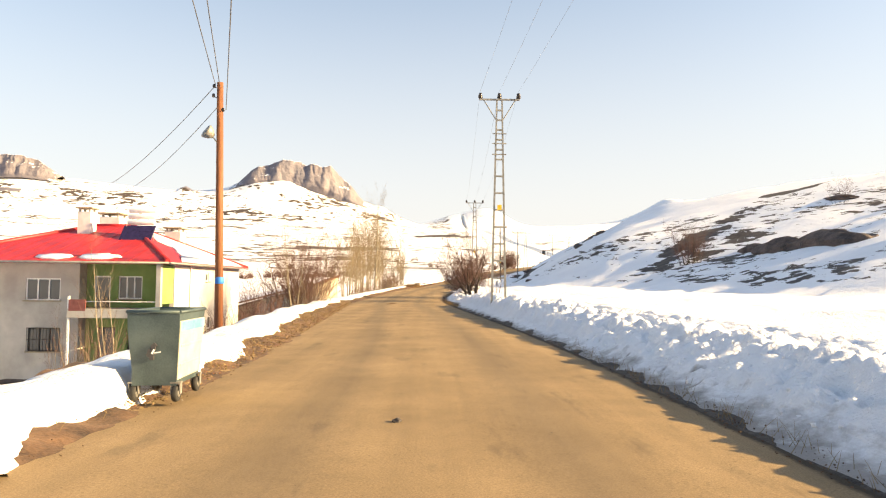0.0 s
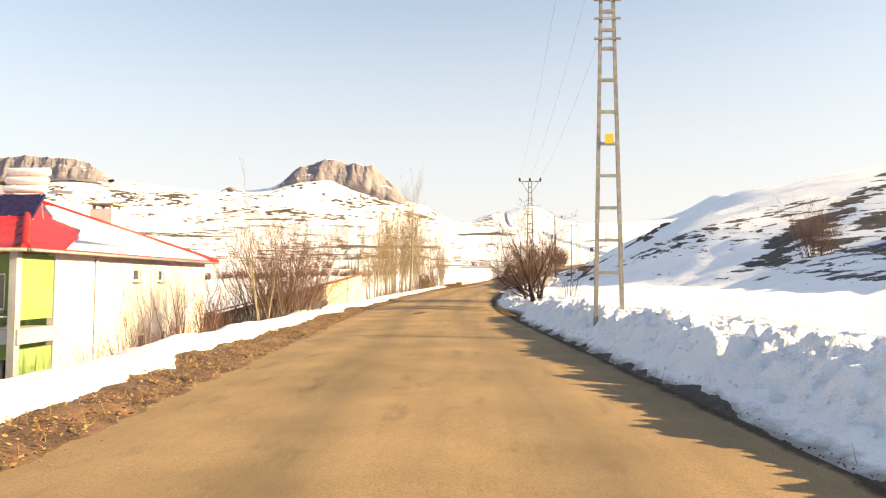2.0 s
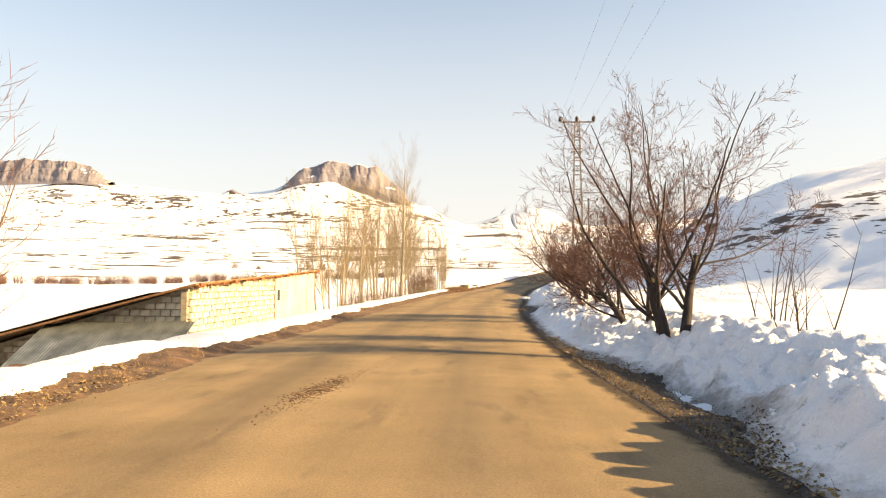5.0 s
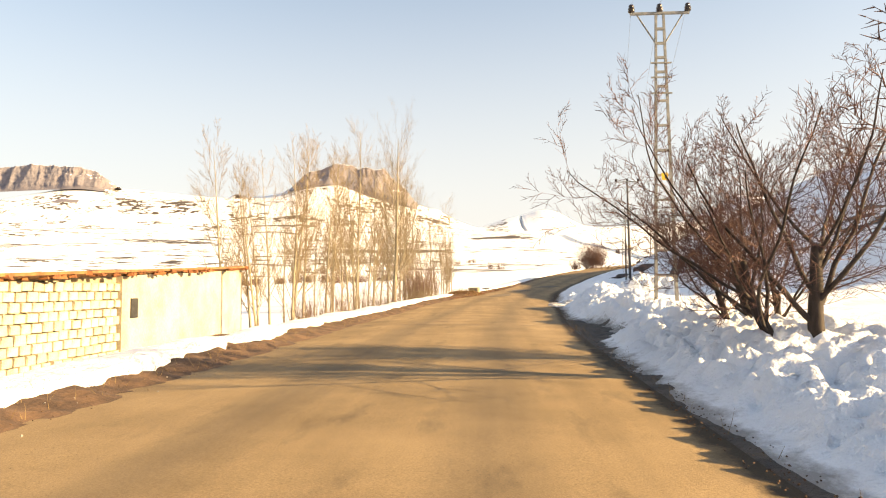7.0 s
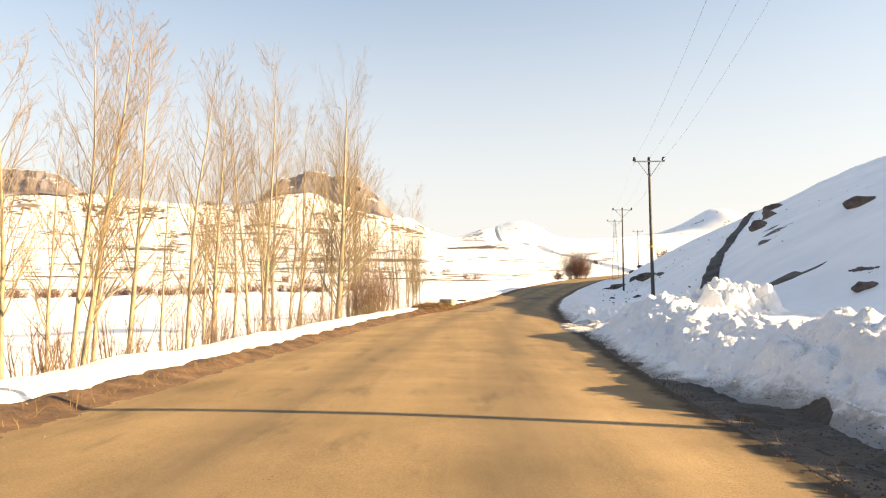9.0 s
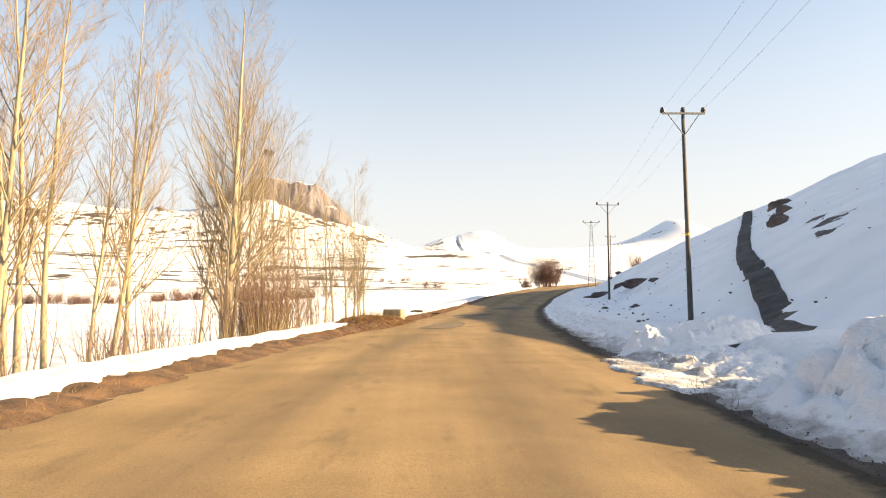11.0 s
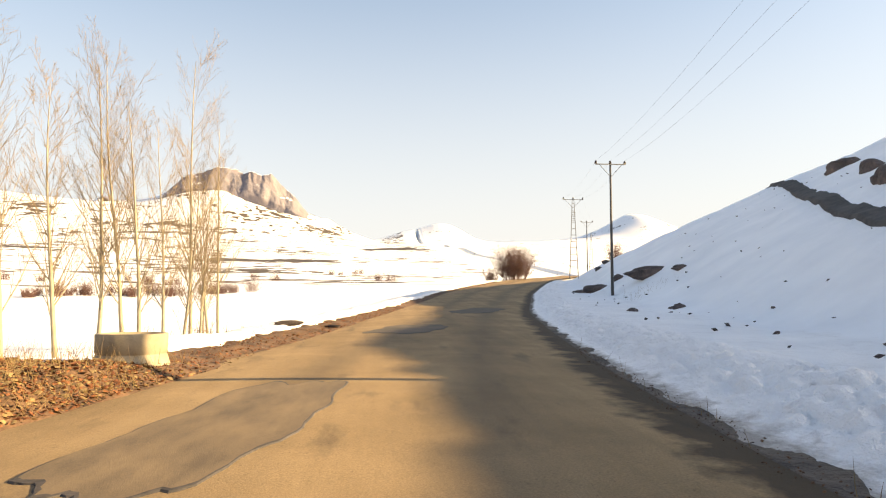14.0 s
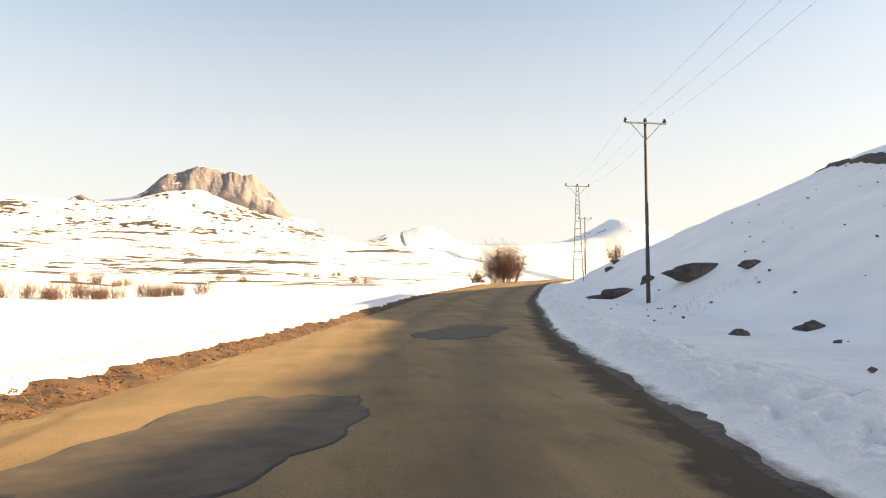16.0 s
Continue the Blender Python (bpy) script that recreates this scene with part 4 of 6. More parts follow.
def shrub(seed, x, y, z, h, w, n=16, label="leafless reddish brown shrub standing in snow", barks=None, group="bare shrubs", plan=None, r=0.022, lean=0.35):
    rng = random.Random(seed + 100)
    plan = plan or ((7, 0.2, 0.42, 32, 0.55, 0.1, 0.04, 4), (4, 0.2, 0.45, 32, 0.6, 0.12, 0.02, 2))
    return tree("shrub", label, "shrub", seed, shrub_stems(rng, n, w, h, r, lean), plan, barks or (TWIG, TWIG), pose(x, y, z), group, 4)


def poplar(seed, h):
    rng = random.Random(seed)
    st = [((0, 0, -0.4), (rng.uniform(-0.02, 0.02), rng.uniform(-0.02, 0.02), 1), h, 0.04 + 0.0042 * h, 20, 0.03, 0.03)]
    plan = ((34, 0.2, 0.27, 36, 0.38, 0.06, 0.09, 7), (8, 0.18, 0.42, 30, 0.6, 0.07, 0.06, 4), (5, 0.2, 0.5, 27, 0.8, 0.09, 0.04, 2))
    return tree("poplar", "tall bare young poplar with pale straw-coloured bark", "tree", seed, st, plan, (POPBARK, POPTWIG), pose(0, 0, -100), "row of poplars", 6)


# ---- planting along the valley side ----
HEIGHTS = (8.6, 9.6, 10.4, 11.4, 12.2, 15.0)
POPLARS = [poplar(200 + k, h) for k, h in enumerate(HEIGHTS)]
# distance along the road and height of each tree
ROW = ((85.2, 7.6), (86.2, 7.2), (87.5, 8.4), (88.6, 6.4), (89.2, 9.6), (90.0, 9.9), (91.1, 8.0), (93.1, 10.7), (94.7, 6.6), (96.0, 10.3), (97.6, 6.8), (99.3, 10.5), (100.2, 9.0), (101.4, 9.2), (102.5, 10.4),
       (104.2, 13.6), (105.2, 9.5), (106.0, 12.2), (107.0, 12.2), (108.4, 9.4), (109.4, 10.5), (110.6, 12.6), (121.4, 12.4), (122.2, 14.8), (123.4, 13.8),
       (125.2, 14.6), (127.0, 12.6), (128.8, 13.0), (131.7, 12.8), (133.9, 10.6), (136.0, 10.2))
for k, (y, h) in enumerate(ROW):
    v = 5 if h > 12.5 else k % 5
    s = h / HEIGHTS[v]
    x = float(np.interp(y, [60, 100, 127, 140], [-10.6, -10.2, -8.8, -7.5])) + 0.3 * math.sin(5.1 * k)
    if y == 127.0:
        x = -8.95
    o = copy_thing(POPLARS[v], pose(x, y, gz(x, y) - 0.05, 0, 0, 47 * k))
    o.scale = (s, s, s)
for k, (x, y, v, s) in enumerate(((-12.4, 86.6, 1, 1.02), (-11.6, 88.0, 0, 0.95), (-10.7, 121.4, 4, 1.05), (-10.2, 122.9, 3, 1.1), (-7.1, 137.5, 3, 0.95), (-6.5, 138.4, 4, 0.93), (-5.4, 136.9, 1, 0.95), (-5.9, 140.9, 2, 0.9), (-5.6, 142.4, 0, 0.92), (-5.5, 143.1, 5, 0.85), (-5.2, 143.6, 1, 0.82), (-5.0, 144.2, 0, 0.85), (-5.4, 144.9, 2, 0.72), (-4.9, 145.6, 5, 0.7))):
    o = copy_thing(POPLARS[v], pose(x, y, gz(x, y) - 0.05, 0, 0, 63 * k))
    o.scale = (s, s, s)
# one old poplar, thick and branched from low down
tree("poplar", "large old poplar with a thick pale trunk and long upswept branches", "tree", 231, [((0, 0, -0.4), (0.015, 0.0, 1), 17.0, 0.22, 18, 0.02, 0.03)],
     ((64, 0.1, 0.38, 42, 0.25, 0.05, 0.08, 9), (9, 0.15, 0.36, 28, 0.55, 0.08, 0.06, 4), (5, 0.2, 0.45, 28, 0.8, 0.1, 0.04, 2)), (POPBARK, POPTWIG), pose(-9.2, 120.1, gz(-9.2, 120.1) - 0.05), "row of poplars", 8)
for p in POPLARS:
    for c in list(p.children):
        bpy.data.objects.remove(c)
    bpy.data.objects.remove(p)

nest = tagged(new("bird_nest", tube_mesh("bird_nest", [limb(random.Random(k), Vector((0.16 * math.cos(k), 0.16 * math.sin(k), 0.1 * math.sin(3.3 * k))), Vector((math.sin(k), -math.cos(k), 0.3 * math.sin(7 * k))), 0.3, 0.012, 4, 0.4, 0.0) for k in range(120)], BARK, 3)),
              "dark ball of twigs high in a poplar", "bird nest")
nest.location = (-8.95, 127.0, 10.35)


def undergrowth(x, y, seed, h=1.5, w=0.5, n=12):
    return shrub(seed, x, y, gz(x, y), h, w, n, "straw-brown leafless brushwood between the poplars", (POPTWIG, TWIG), "brushwood under the poplars", ((4, 0.25, 0.4, 28, 0.6, 0.1, 0.05, 3), (2, 0.3, 0.5, 26, 0.7, 0.1, 0.03, 2)))


rng = random.Random(77)
for k in range(24):
    undergrowth(-9.0 + rng.uniform(-1.4, 1.0), 85.5 + k * 1.25 + rng.uniform(-0.8, 0.8), 300 + k, rng.uniform(1.0, 2.4), 0.55, 11)
for k in range(30):
    y = 112.5 + k * 0.22 + rng.uniform(-0.3, 0.3)
    undergrowth(float(left(y)) - 2.3 - rng.uniform(0, 2.8), y, 330 + k, rng.uniform(1.9, 3.6), 0.5, rng.randint(9, 16))
for k in range(9):
    y = 101 + k * 1.3 + rng.uniform(-0.5, 0.5)
    undergrowth(float(left(y)) - 2.4 - rng.uniform(0, 2.6), y, 390 + k, rng.uniform(1.2, 3.2), 0.4, rng.randint(3, 7))
for k in range(9):
    y = 128 + k * 1.7
    undergrowth(float(left(y)) - 4.4 - rng.uniform(0, 2.4), y, 360 + k, rng.uniform(0.7, 1.4), 0.5, 9)

# shrubs by the house and the big clump beside the shed
HOUSESHRUB = "thin leafless shrub below the house wall"
for k, (x, y, h) in enumerate(((-11.2, 36.2, 2.4), (-10.0, 36.6, 2.4), (-9.2, 36.0, 2.2), (-8.4, 37.0, 2.2), (-10.6, 38.2, 2.6), (-9.0, 38.6, 2.2), (-12.2, 37.6, 2.7), (-12.0, 39.6, 2.9), (-12.4, 41.6, 3.2), (-12.2, 43.4, 3.0), (-12.4, 45.2, 3.0), (-13.0, 47.4, 2.6), (-16.8, 34.6, 4.2), (-15.6, 33.6, 3.2), (-18.2, 35.2, 3.0))):
    shrub(400 + k, x, y, gz(x, y), h + 1.0, 0.7, 14, HOUSESHRUB, (POPTWIG, TWIG) if x < -15 else (TWIG, TWIG), "shrubs by the house", ((5, 0.25, 0.38, 30, 0.55, 0.1, 0.05, 3), (3, 0.25, 0.45, 28, 0.6, 0.1, 0.04, 2)), 0.032)
for k, (x, y, h, w, n) in enumerate(((-7.7, 45.0, 5.6, 0.9, 30), (-8.9, 46.2, 6.2, 0.9, 30), (-8.2, 48.2, 5.2, 0.8, 20), (-10.3, 45.6, 5.2, 0.8, 20))):
    shrub(420 + k, x, y, gz(x, y) - 0.1, h, w, n, "tall many-stemmed leafless bush beside the verge", (MIDBARK, TWIG), "tall bushes by the verge", ((11, 0.2, 0.38, 38, 0.55, 0.1, 0.05, 5), (7, 0.2, 0.44, 36, 0.65, 0.12, 0.03, 3)), 0.036, 0.62)

shrub(428, -16.1, 35.7, gz(-16.1, 35.7), 9.0, 0.12, 3, "slender whitish sapling before the balcony", (POPBARK, POPTWIG), "shrubs by the house", ((10, 0.25, 0.4, 38, 0.5, 0.08, 0.05, 4), (5, 0.25, 0.45, 34, 0.6, 0.1, 0.04, 3)), 0.06)
shrub(429, -8.4, 43.6, gz(-8.4, 43.6), 8.0, 0.2, 3, "tall thin sapling rising out of the bushes", (POPBARK, POPTWIG), "tall bushes by the verge", ((12, 0.3, 0.22, 30, 0.5, 0.06, 0.06, 4), (4, 0.25, 0.4, 30, 0.6, 0.1, 0.04, 2)), 0.045)

# arching suckers at the foot of the roadside tree
shrub(430, 5.6, 54.2, 0.35, 2.6, 0.35, 7, "arching bare suckers beside the roadside tree", (BARK, TWIG), "bare shrubs", ((4, 0.3, 0.45, 40, 0.6, 0.12, -0.06, 4), (3, 0.3, 0.4, 40, 0.7, 0.12, -0.03, 3)), 0.024)
shrub(431, 5.0, 51.6, 0.1, 2.4, 0.3, 5, "arching bare suckers beside the roadside tree", (BARK, TWIG), "bare shrubs", ((4, 0.3, 0.45, 40, 0.6, 0.12, -0.12, 4),), 0.024)

# hillside and valley bushes
shrub(440, 29.6, 75.0, gz(29.6, 75.0) - 0.1, 5.0, 1.1, 26, "dense dark round bush on the snowy hillside", (BARK, TWIG), "hillside bushes", ((11, 0.2, 0.5, 52, 0.7, 0.14, 0.02, 4), (8, 0.2, 0.5, 45, 0.9, 0.16, 0.0, 3)), 0.035)
shrub(441, 52.5, 84.0, gz(52.5, 84.0) - 0.1, 4.0, 1.0, 12, "bare grey bush at the edge of the hillside", (BARK, TWIG), "hillside bushes", ((8, 0.25, 0.5, 50, 0.5, 0.14, 0.02, 4), (5, 0.2, 0.5, 45, 0.6, 0.16, 0.0, 3)))
for k, (x, y, h) in enumerate(((30.6, 254.0, 7.4), (25.6, 252.0, 3.0), (58.0, 268.0, 5.0))):
    shrub(450 + k, x, y, gz(x, y) - 0.3, h, h * 0.38, 90 if h > 7 else 20, "broad dense leafless reddish bush beside the road bend", (TWIG, TWIG), "bushes at the bend", ((12, 0.12, 0.5, 50, 0.5, 0.12, 0.02, 4), (8, 0.15, 0.5, 45, 0.7, 0.14, 0.0, 3), (3, 0.2, 0.5, 40, 0.9, 0.14, 0.0, 2)), 0.07)
for k in range(86):
    t = k / 70
    x, y = -112 + 88 * t + rng.uniform(-2, 2), 178 + 72 * t + rng.uniform(-4, 4)
    if k >= 71:
        x, y = rng.choice(((-31, 342), (-4, 448), (-60, 300), (10, 330), (-14, 400), (-85, 290)))
        x, y = x + rng.uniform(-9, 9), y + rng.uniform(-9, 9)
    h = rng.uniform(1.8, 3.6)
    shrub(470 + k, x, y, gz(x, y) - 0.2, h, h * 0.4, 22, "small leafless bush out on the snowy valley floor", (TWIG, TWIG), "valley bushes", ((9, 0.1, 0.5, 42, 0.9, 0.12, 0.02, 3), (5, 0.2, 0.5, 40, 1.0, 0.14, 0.0, 2)), 0.035)


# ---- the house ----
def wall_with_holes(bm, axis, at, thick, a0, a1, z0, z1, holes):
    """A wall slab along x (axis 'x', facing -y) or along y (axis 'y', facing +x), pieced round its openings (a0, a1, z0, z1)."""
    cuts = sorted({a0, a1, *(h[0] for h in holes), *(h[1] for h in holes)})
    rows = sorted({z0, z1, *(h[2] for h in holes), *(h[3] for h in holes)})
    def solid(i, j):
        if not (0 <= i < len(cuts) - 1 and 0 <= j < len(rows) - 1):
            return False
        c, z = (cuts[i] + cuts[i + 1]) / 2, (rows[j] + rows[j + 1]) / 2
        return not any(h[0] < c < h[1] and h[2] < z < h[3] for h in holes)
    seen = {}
    def corner(i, j, k):
        if (i, j, k) not in seen:
            d = thick * k
            seen[i, j, k] = bm.verts.new((cuts[i], at + d, rows[j]) if axis == "x" else (at - d, cuts[i], rows[j]))
        return seen[i, j, k]
    for i in range(len(cuts) - 1):
        for j in range(len(rows) - 1):
            if not solid(i, j):
                continue
            ring = [(i, j), (i + 1, j), (i + 1, j + 1), (i, j + 1)]
            bm.faces.new([corner(*p, 0) for p in ring])
            bm.faces.new([corner(*p, 1) for p in ring][::-1])
            for n, (di, dj) in enumerate(((0, -1), (1, 0), (0, 1), (-1, 0))):
                if not solid(i + di, j + dj):
                    p, q = ring[n], ring[(n + 1) % 4]
                    bm.faces.new((corner(*q, 0), corner(*p, 0), corner(*p, 1), corner(*q, 1)))


def window(parent, axis, at, a0, a1, z0, z1, panes, bars=False, mat=None):
    """A framed window set back in its opening; its frame is the part, with panes and sill below it."""
    mat = mat or PVC
    inset, f = 0.1, 0.07

    def put(c, size):
        a, d, z = c
        return ((a, at + d, z), size) if axis == "x" else ((at - d, a, z), (size[1], size[0], size[2]))

    bm = bm_new()
    box(bm, *put(((a0 + a1) / 2, inset, z0 + f / 2), (a1 - a0, 0.09, f)))
    box(bm, *put(((a0 + a1) / 2, inset, z1 - f / 2), (a1 - a0, 0.09, f)))
    for k in range(panes + 1):
        a = a0 + f / 2 + (a1 - a0 - f) * k / panes
        box(bm, *put((a, inset, (z0 + z1) / 2), (f, 0.085, z1 - z0 - 2 * f)))
    frame_ob = part("window", bm, mat, parent, "white framed window" if mat is PVC else "dark iron-barred window")
    for k in range(panes):
        w = (a1 - a0 - f) / panes
        a = a0 + f / 2 + w * (k + 0.5)
        bm = bm_new()
        box(bm, *put((a, inset + 0.01, (z0 + z1) / 2), (w - f * 0.8, 0.02, z1 - z0 - 1.8 * f)))
        part("pane", bm, GLASS, frame_ob, "dark window pane")
    bm = bm_new()
    box(bm, *put(((a0 + a1) / 2, -0.02, z0 - 0.035), (a1 - a0 + 0.16, 0.2, 0.06)))
    part("sill", bm, CONCRETE, frame_ob)
    if bars:
        n = max(3, int((a1 - a0) / 0.16))
        bm = bm_new()
        for k in range(n + 1):
            a = a0 - 0.03 + (a1 - a0 + 0.06) * k / n
            (p, _), (q, _) = put((a, -0.06, z0 - 0.02), (0, 0, 0)), put((a, -0.06, z1 + 0.02), (0, 0, 0))
            rod(bm, p, q, 0.013, 0.013, 5)
        for z in (z0, (z0 + z1) / 2, z1):
            (p, _), (q, _) = put((a0 - 0.03, -0.06, z), (0, 0, 0)), put((a1 + 0.03, -0.06, z), (0, 0, 0))
            rod(bm, p, q, 0.014, 0.014, 5)
        part("window_grille", bm, IRON, frame_ob, "dark iron window grille")
    return frame_ob


def house():
    h = thing("house", "two-storey cream and green house with a red snow-patched roof", "house", pose(0, 0, 0))
    x0, x1, y0, y1, zb, ze = -27.2, -14.3, 38.4, 52.3, -5.4, 2.42
    green_x = -19.3
    # front wall, plain part, its shade put into the grey render
    bm = bm_new()
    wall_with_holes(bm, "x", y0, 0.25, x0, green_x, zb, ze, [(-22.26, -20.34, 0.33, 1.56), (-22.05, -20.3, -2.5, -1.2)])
    part("front_wall", bm, RENDERGREY, h, "rendered front wall, greyed for its shade")
    # green wall set back behind the balcony
    bm = bm_new()
    wall_with_holes(bm, "x", y0 + 0.8, 0.22, green_x, x1 - 0.25, zb, ze, [(-18.85, -17.95, -0.25, 1.72), (-17.5, -16.15, 0.42, 1.72), (-18.6, -17.6, -3.2, -1.2), (-16.9, -15.4, -2.9, -1.3)])
    part("balcony_wall", bm, GREEN, h, "lime green painted wall behind the balcony")
    bm = bm_new()
    box(bm, (green_x - 0.12, y0 + 0.52, (zb + ze) / 2), (0.24, 0.54, ze - zb - 0.01))
    part("return_wall", bm, RENDERGREY, h)
    # side wall in the sun, with a paler render for it
    bm = bm_new()
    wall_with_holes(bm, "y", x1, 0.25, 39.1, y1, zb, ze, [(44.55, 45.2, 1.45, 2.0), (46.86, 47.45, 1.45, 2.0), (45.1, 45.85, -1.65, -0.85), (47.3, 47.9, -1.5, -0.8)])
    part("side_wall", bm, RENDER, h, "cream rendered side wall, paler for the sun on it")
    bm = bm_new()
    box(bm, ((x0 + x1) / 2, y1 - 0.12, (zb + ze) / 2), (x1 - x0 - 0.52, 0.24, ze - zb))
    part("back_wall", bm, RENDER, h)
    bm = bm_new()
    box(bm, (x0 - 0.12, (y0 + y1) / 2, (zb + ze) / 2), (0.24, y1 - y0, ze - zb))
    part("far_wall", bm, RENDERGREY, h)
    # green panels of the balcony's end wall, between slab and eave
    for za, zc in ((0.2, ze - 0.1), (-3.2, -0.75)):
        bm = bm_new()
        box(bm, (x1 - 0.14, 38.2, (za + zc) / 2), (0.2, 1.72, zc - za))
        part("balcony_end_wall", bm, GREEN, h, "green painted end wall of the balcony")
    # balcony slab, parapet and corner post
    bm = bm_new()
    box(bm, ((green_x + x1) / 2 + 0.05, 38.1, -0.32), (x1 - green_x + 0.1, 1.95, 0.5), )
    part("balcony_slab", bm, RENDERGREY, h, "grey balcony slab", 0.02)
    bm = bm_new()
    box(bm, (-18.75, 37.16, 0.12), (0.9, 0.08, 0.62))
    part("balcony_panel", bm, BROWNMETAL, h, "reddish brown balcony cladding panel")
    bm = bm_new()
    rod(bm, (green_x + 0.1, 37.16, 0.32), (x1 - 0.3, 37.16, 0.32), 0.025, 0.025, 6)
    part("balcony_rail", bm, PVC, h)
    bm = bm_new()
    box(bm, (x1 - 0.12, 37.22, (zb + ze) / 2), (0.26, 0.26, ze - zb), )
    part("corner_post", bm, RENDERGREY, h, "white corner post", 0.01)
    bm = bm_new()
    box(bm, (green_x + 0.06, 37.22, -1.6), (0.1, 0.1, 4.4))
    part("corner_post", bm, PVC, h)
    bm = bm_new()
    rod(bm, (x1 + 0.06, 41.6, -3.5), (x1 + 0.06, 41.6, ze - 0.05), 0.045, 0.045, 8)
    part("drainpipe", bm, PVC, h)
    # rooms stay dark behind the glass
    window(h, "x", y0, -22.26, -20.34, 0.33, 1.56, 3)
    window(h, "x", y0, -22.05, -20.3, -2.5, -1.2, 3, True, IRON)
    window(h, "x", y0 + 0.8, -18.85, -17.95, -0.25, 1.72, 1)
    window(h, "x", y0 + 0.8, -17.5, -16.15, 0.42, 1.72, 3)
    window(h, "x", y0 + 0.8, -18.6, -17.6, -3.2, -1.2, 1, False, IRON)
    window(h, "x", y0 + 0.8, -16.9, -15.4, -2.9, -1.3, 2, True, IRON)
    for a, b, c, d in ((44.55, 45.2, 1.45, 2.0), (46.86, 47.45, 1.45, 2.0), (45.1, 45.85, -1.65, -0.85), (47.3, 47.9, -1.5, -0.8)):
        window(h, "y", x1, a, b, c, d, 1)
    # hipped roof with a thin edge
    ex0, ex1, ey0, ey1, er = x0 - 0.5, x1 + 0.5, 36.75, y1 + 0.5, 5.05
    ym, rx0, rx1 = (ey0 + ey1) / 2, x0 + 5.6, -19.2
    bm = bm_new()
    lo = [bm.verts.new(p) for p in ((ex0, ey0, ze - 0.02), (ex1, ey0, ze - 0.02), (ex1, ey1, ze - 0.02), (ex0, ey1, ze - 0.02))]
    hi = [bm.verts.new(p) for p in ((ex0, ey0, ze + 0.1), (ex1, ey0, ze + 0.1), (ex1, ey1, ze + 0.1), (ex0, ey1, ze + 0.1))]
    ra, rb = bm.verts.new((rx0, ym, er)), bm.verts.new((rx1, ym, er))
    bm.faces.new(lo[::-1])
    for k in range(4):
        bm.faces.new((lo[k], lo[(k + 1) % 4], hi[(k + 1) % 4], hi[k]))
    bm.faces.new((hi[0], hi[1], rb, ra))
    bm.faces.new((hi[1], hi[2], rb))
    bm.faces.new((hi[2], hi[3], ra, rb))
    bm.faces.new((hi[3], hi[0], ra))
    roof = part("roof", bm, REDROOF, h, "red painted sheet roof with patches of snow")
    slope = (er - ze - 0.1) / (ym - ey0)
    # standing seams on the front slope
    for k in range(24):
        x = ex0 + 0.6 + k * 0.8
        top = min(1.0, max(0.0, (x - ex0) / (rx0 - ex0)), max(0.0, (ex1 - x) / (ex1 - rx1)))
        if top > 0.05:
            bm = bm_new()
            rod(bm, (x, ey0, ze + 0.115), (x, ey0 + (ym - ey0) * top, ze + 0.115 + (er - ze - 0.1) * top), 0.018, 0.018, 4)
            part("seam", bm, REDROOF, roof)
    bm = bm_new()
    rod(bm, (ex0, ey0 - 0.05, ze + 0.02), (ex1 + 0.05, ey0 - 0.05, ze + 0.02), 0.06, 0.06, 8)
    part("gutter", bm, STEEL, roof)
    bm = bm_new()
    rod(bm, (ex1 + 0.05, ey0, ze + 0.02), (ex1 + 0.05, ey1, ze + 0.02), 0.06, 0.06, 8)
    part("gutter", bm, STEEL, roof)
    # snow lying on the roof
    def pad(pts, name="roof_snow"):
        bm = bm_new()
        c = sum((Vector(p) for p in pts), Vector()) / len(pts)
        low = [bm.verts.new(Vector(p)) for p in pts]
        up = [bm.verts.new(Vector(p).lerp(c, 0.12) + Vector((0, 0, 0.11))) for p in pts]
        n = len(pts)
        for k in range(n):
            bm.faces.new((low[k], low[(k + 1) % n], up[(k + 1) % n], up[k])).smooth = True
        bm.faces.new(up).smooth = True
        bm.faces.new(low[::-1])
        part(name, bm, SNOW, roof, "patch of snow on the roof")
    zf = lambda y: ze + 0.105 + (y - ey0) * slope
    def blob(cx, cy, rx, ry, seed):
        r = random.Random(seed)
        pad([(cx + rx * math.cos(a) * k, cy + ry * math.sin(a) * k, zf(cy + ry * math.sin(a) * k)) for a, k in ((2 * math.pi * j / 22, r.uniform(0.8, 1.1)) for j in range(22))])
    blob(-20.2, 37.35, 1.0, 0.42, 1)
    blob(-17.8, 37.4, 1.15, 0.45, 2)
    r = random.Random(4)
    # the slope that faces the sun keeps most of its snow, less a ragged strip along the front hip
    zs = lambda x: ze + 0.105 + (ex1 - x) * (er - ze - 0.1) / (ex1 - rx1)
    edge = []
    for k in range(15):
        t = k / 14
        x = ex1 - 0.05 - t * (ex1 - rx1 - 0.7)
        yh = ey0 + (ym - ey0) * (ex1 - x) / (ex1 - rx1)
        edge.append((x, yh + 1.1 + 1.2 * (1 - t) + 1.3 * math.sin(math.pi * min(1.0, 1.5 * t)) + r.uniform(-0.35, 0.35), zs(x)))
    back = []
    for k in range(15):
        t = 1 - k / 14
        x = ex1 - 0.05 - t * (ex1 - rx1 - 0.7)
        yh = ey1 - (ey1 - ym) * (ex1 - x) / (ex1 - rx1)
        back.append((x, max(yh - 0.7 + r.uniform(-0.15, 0.15), ym + 0.25), zs(x)))
    pad(edge + back)
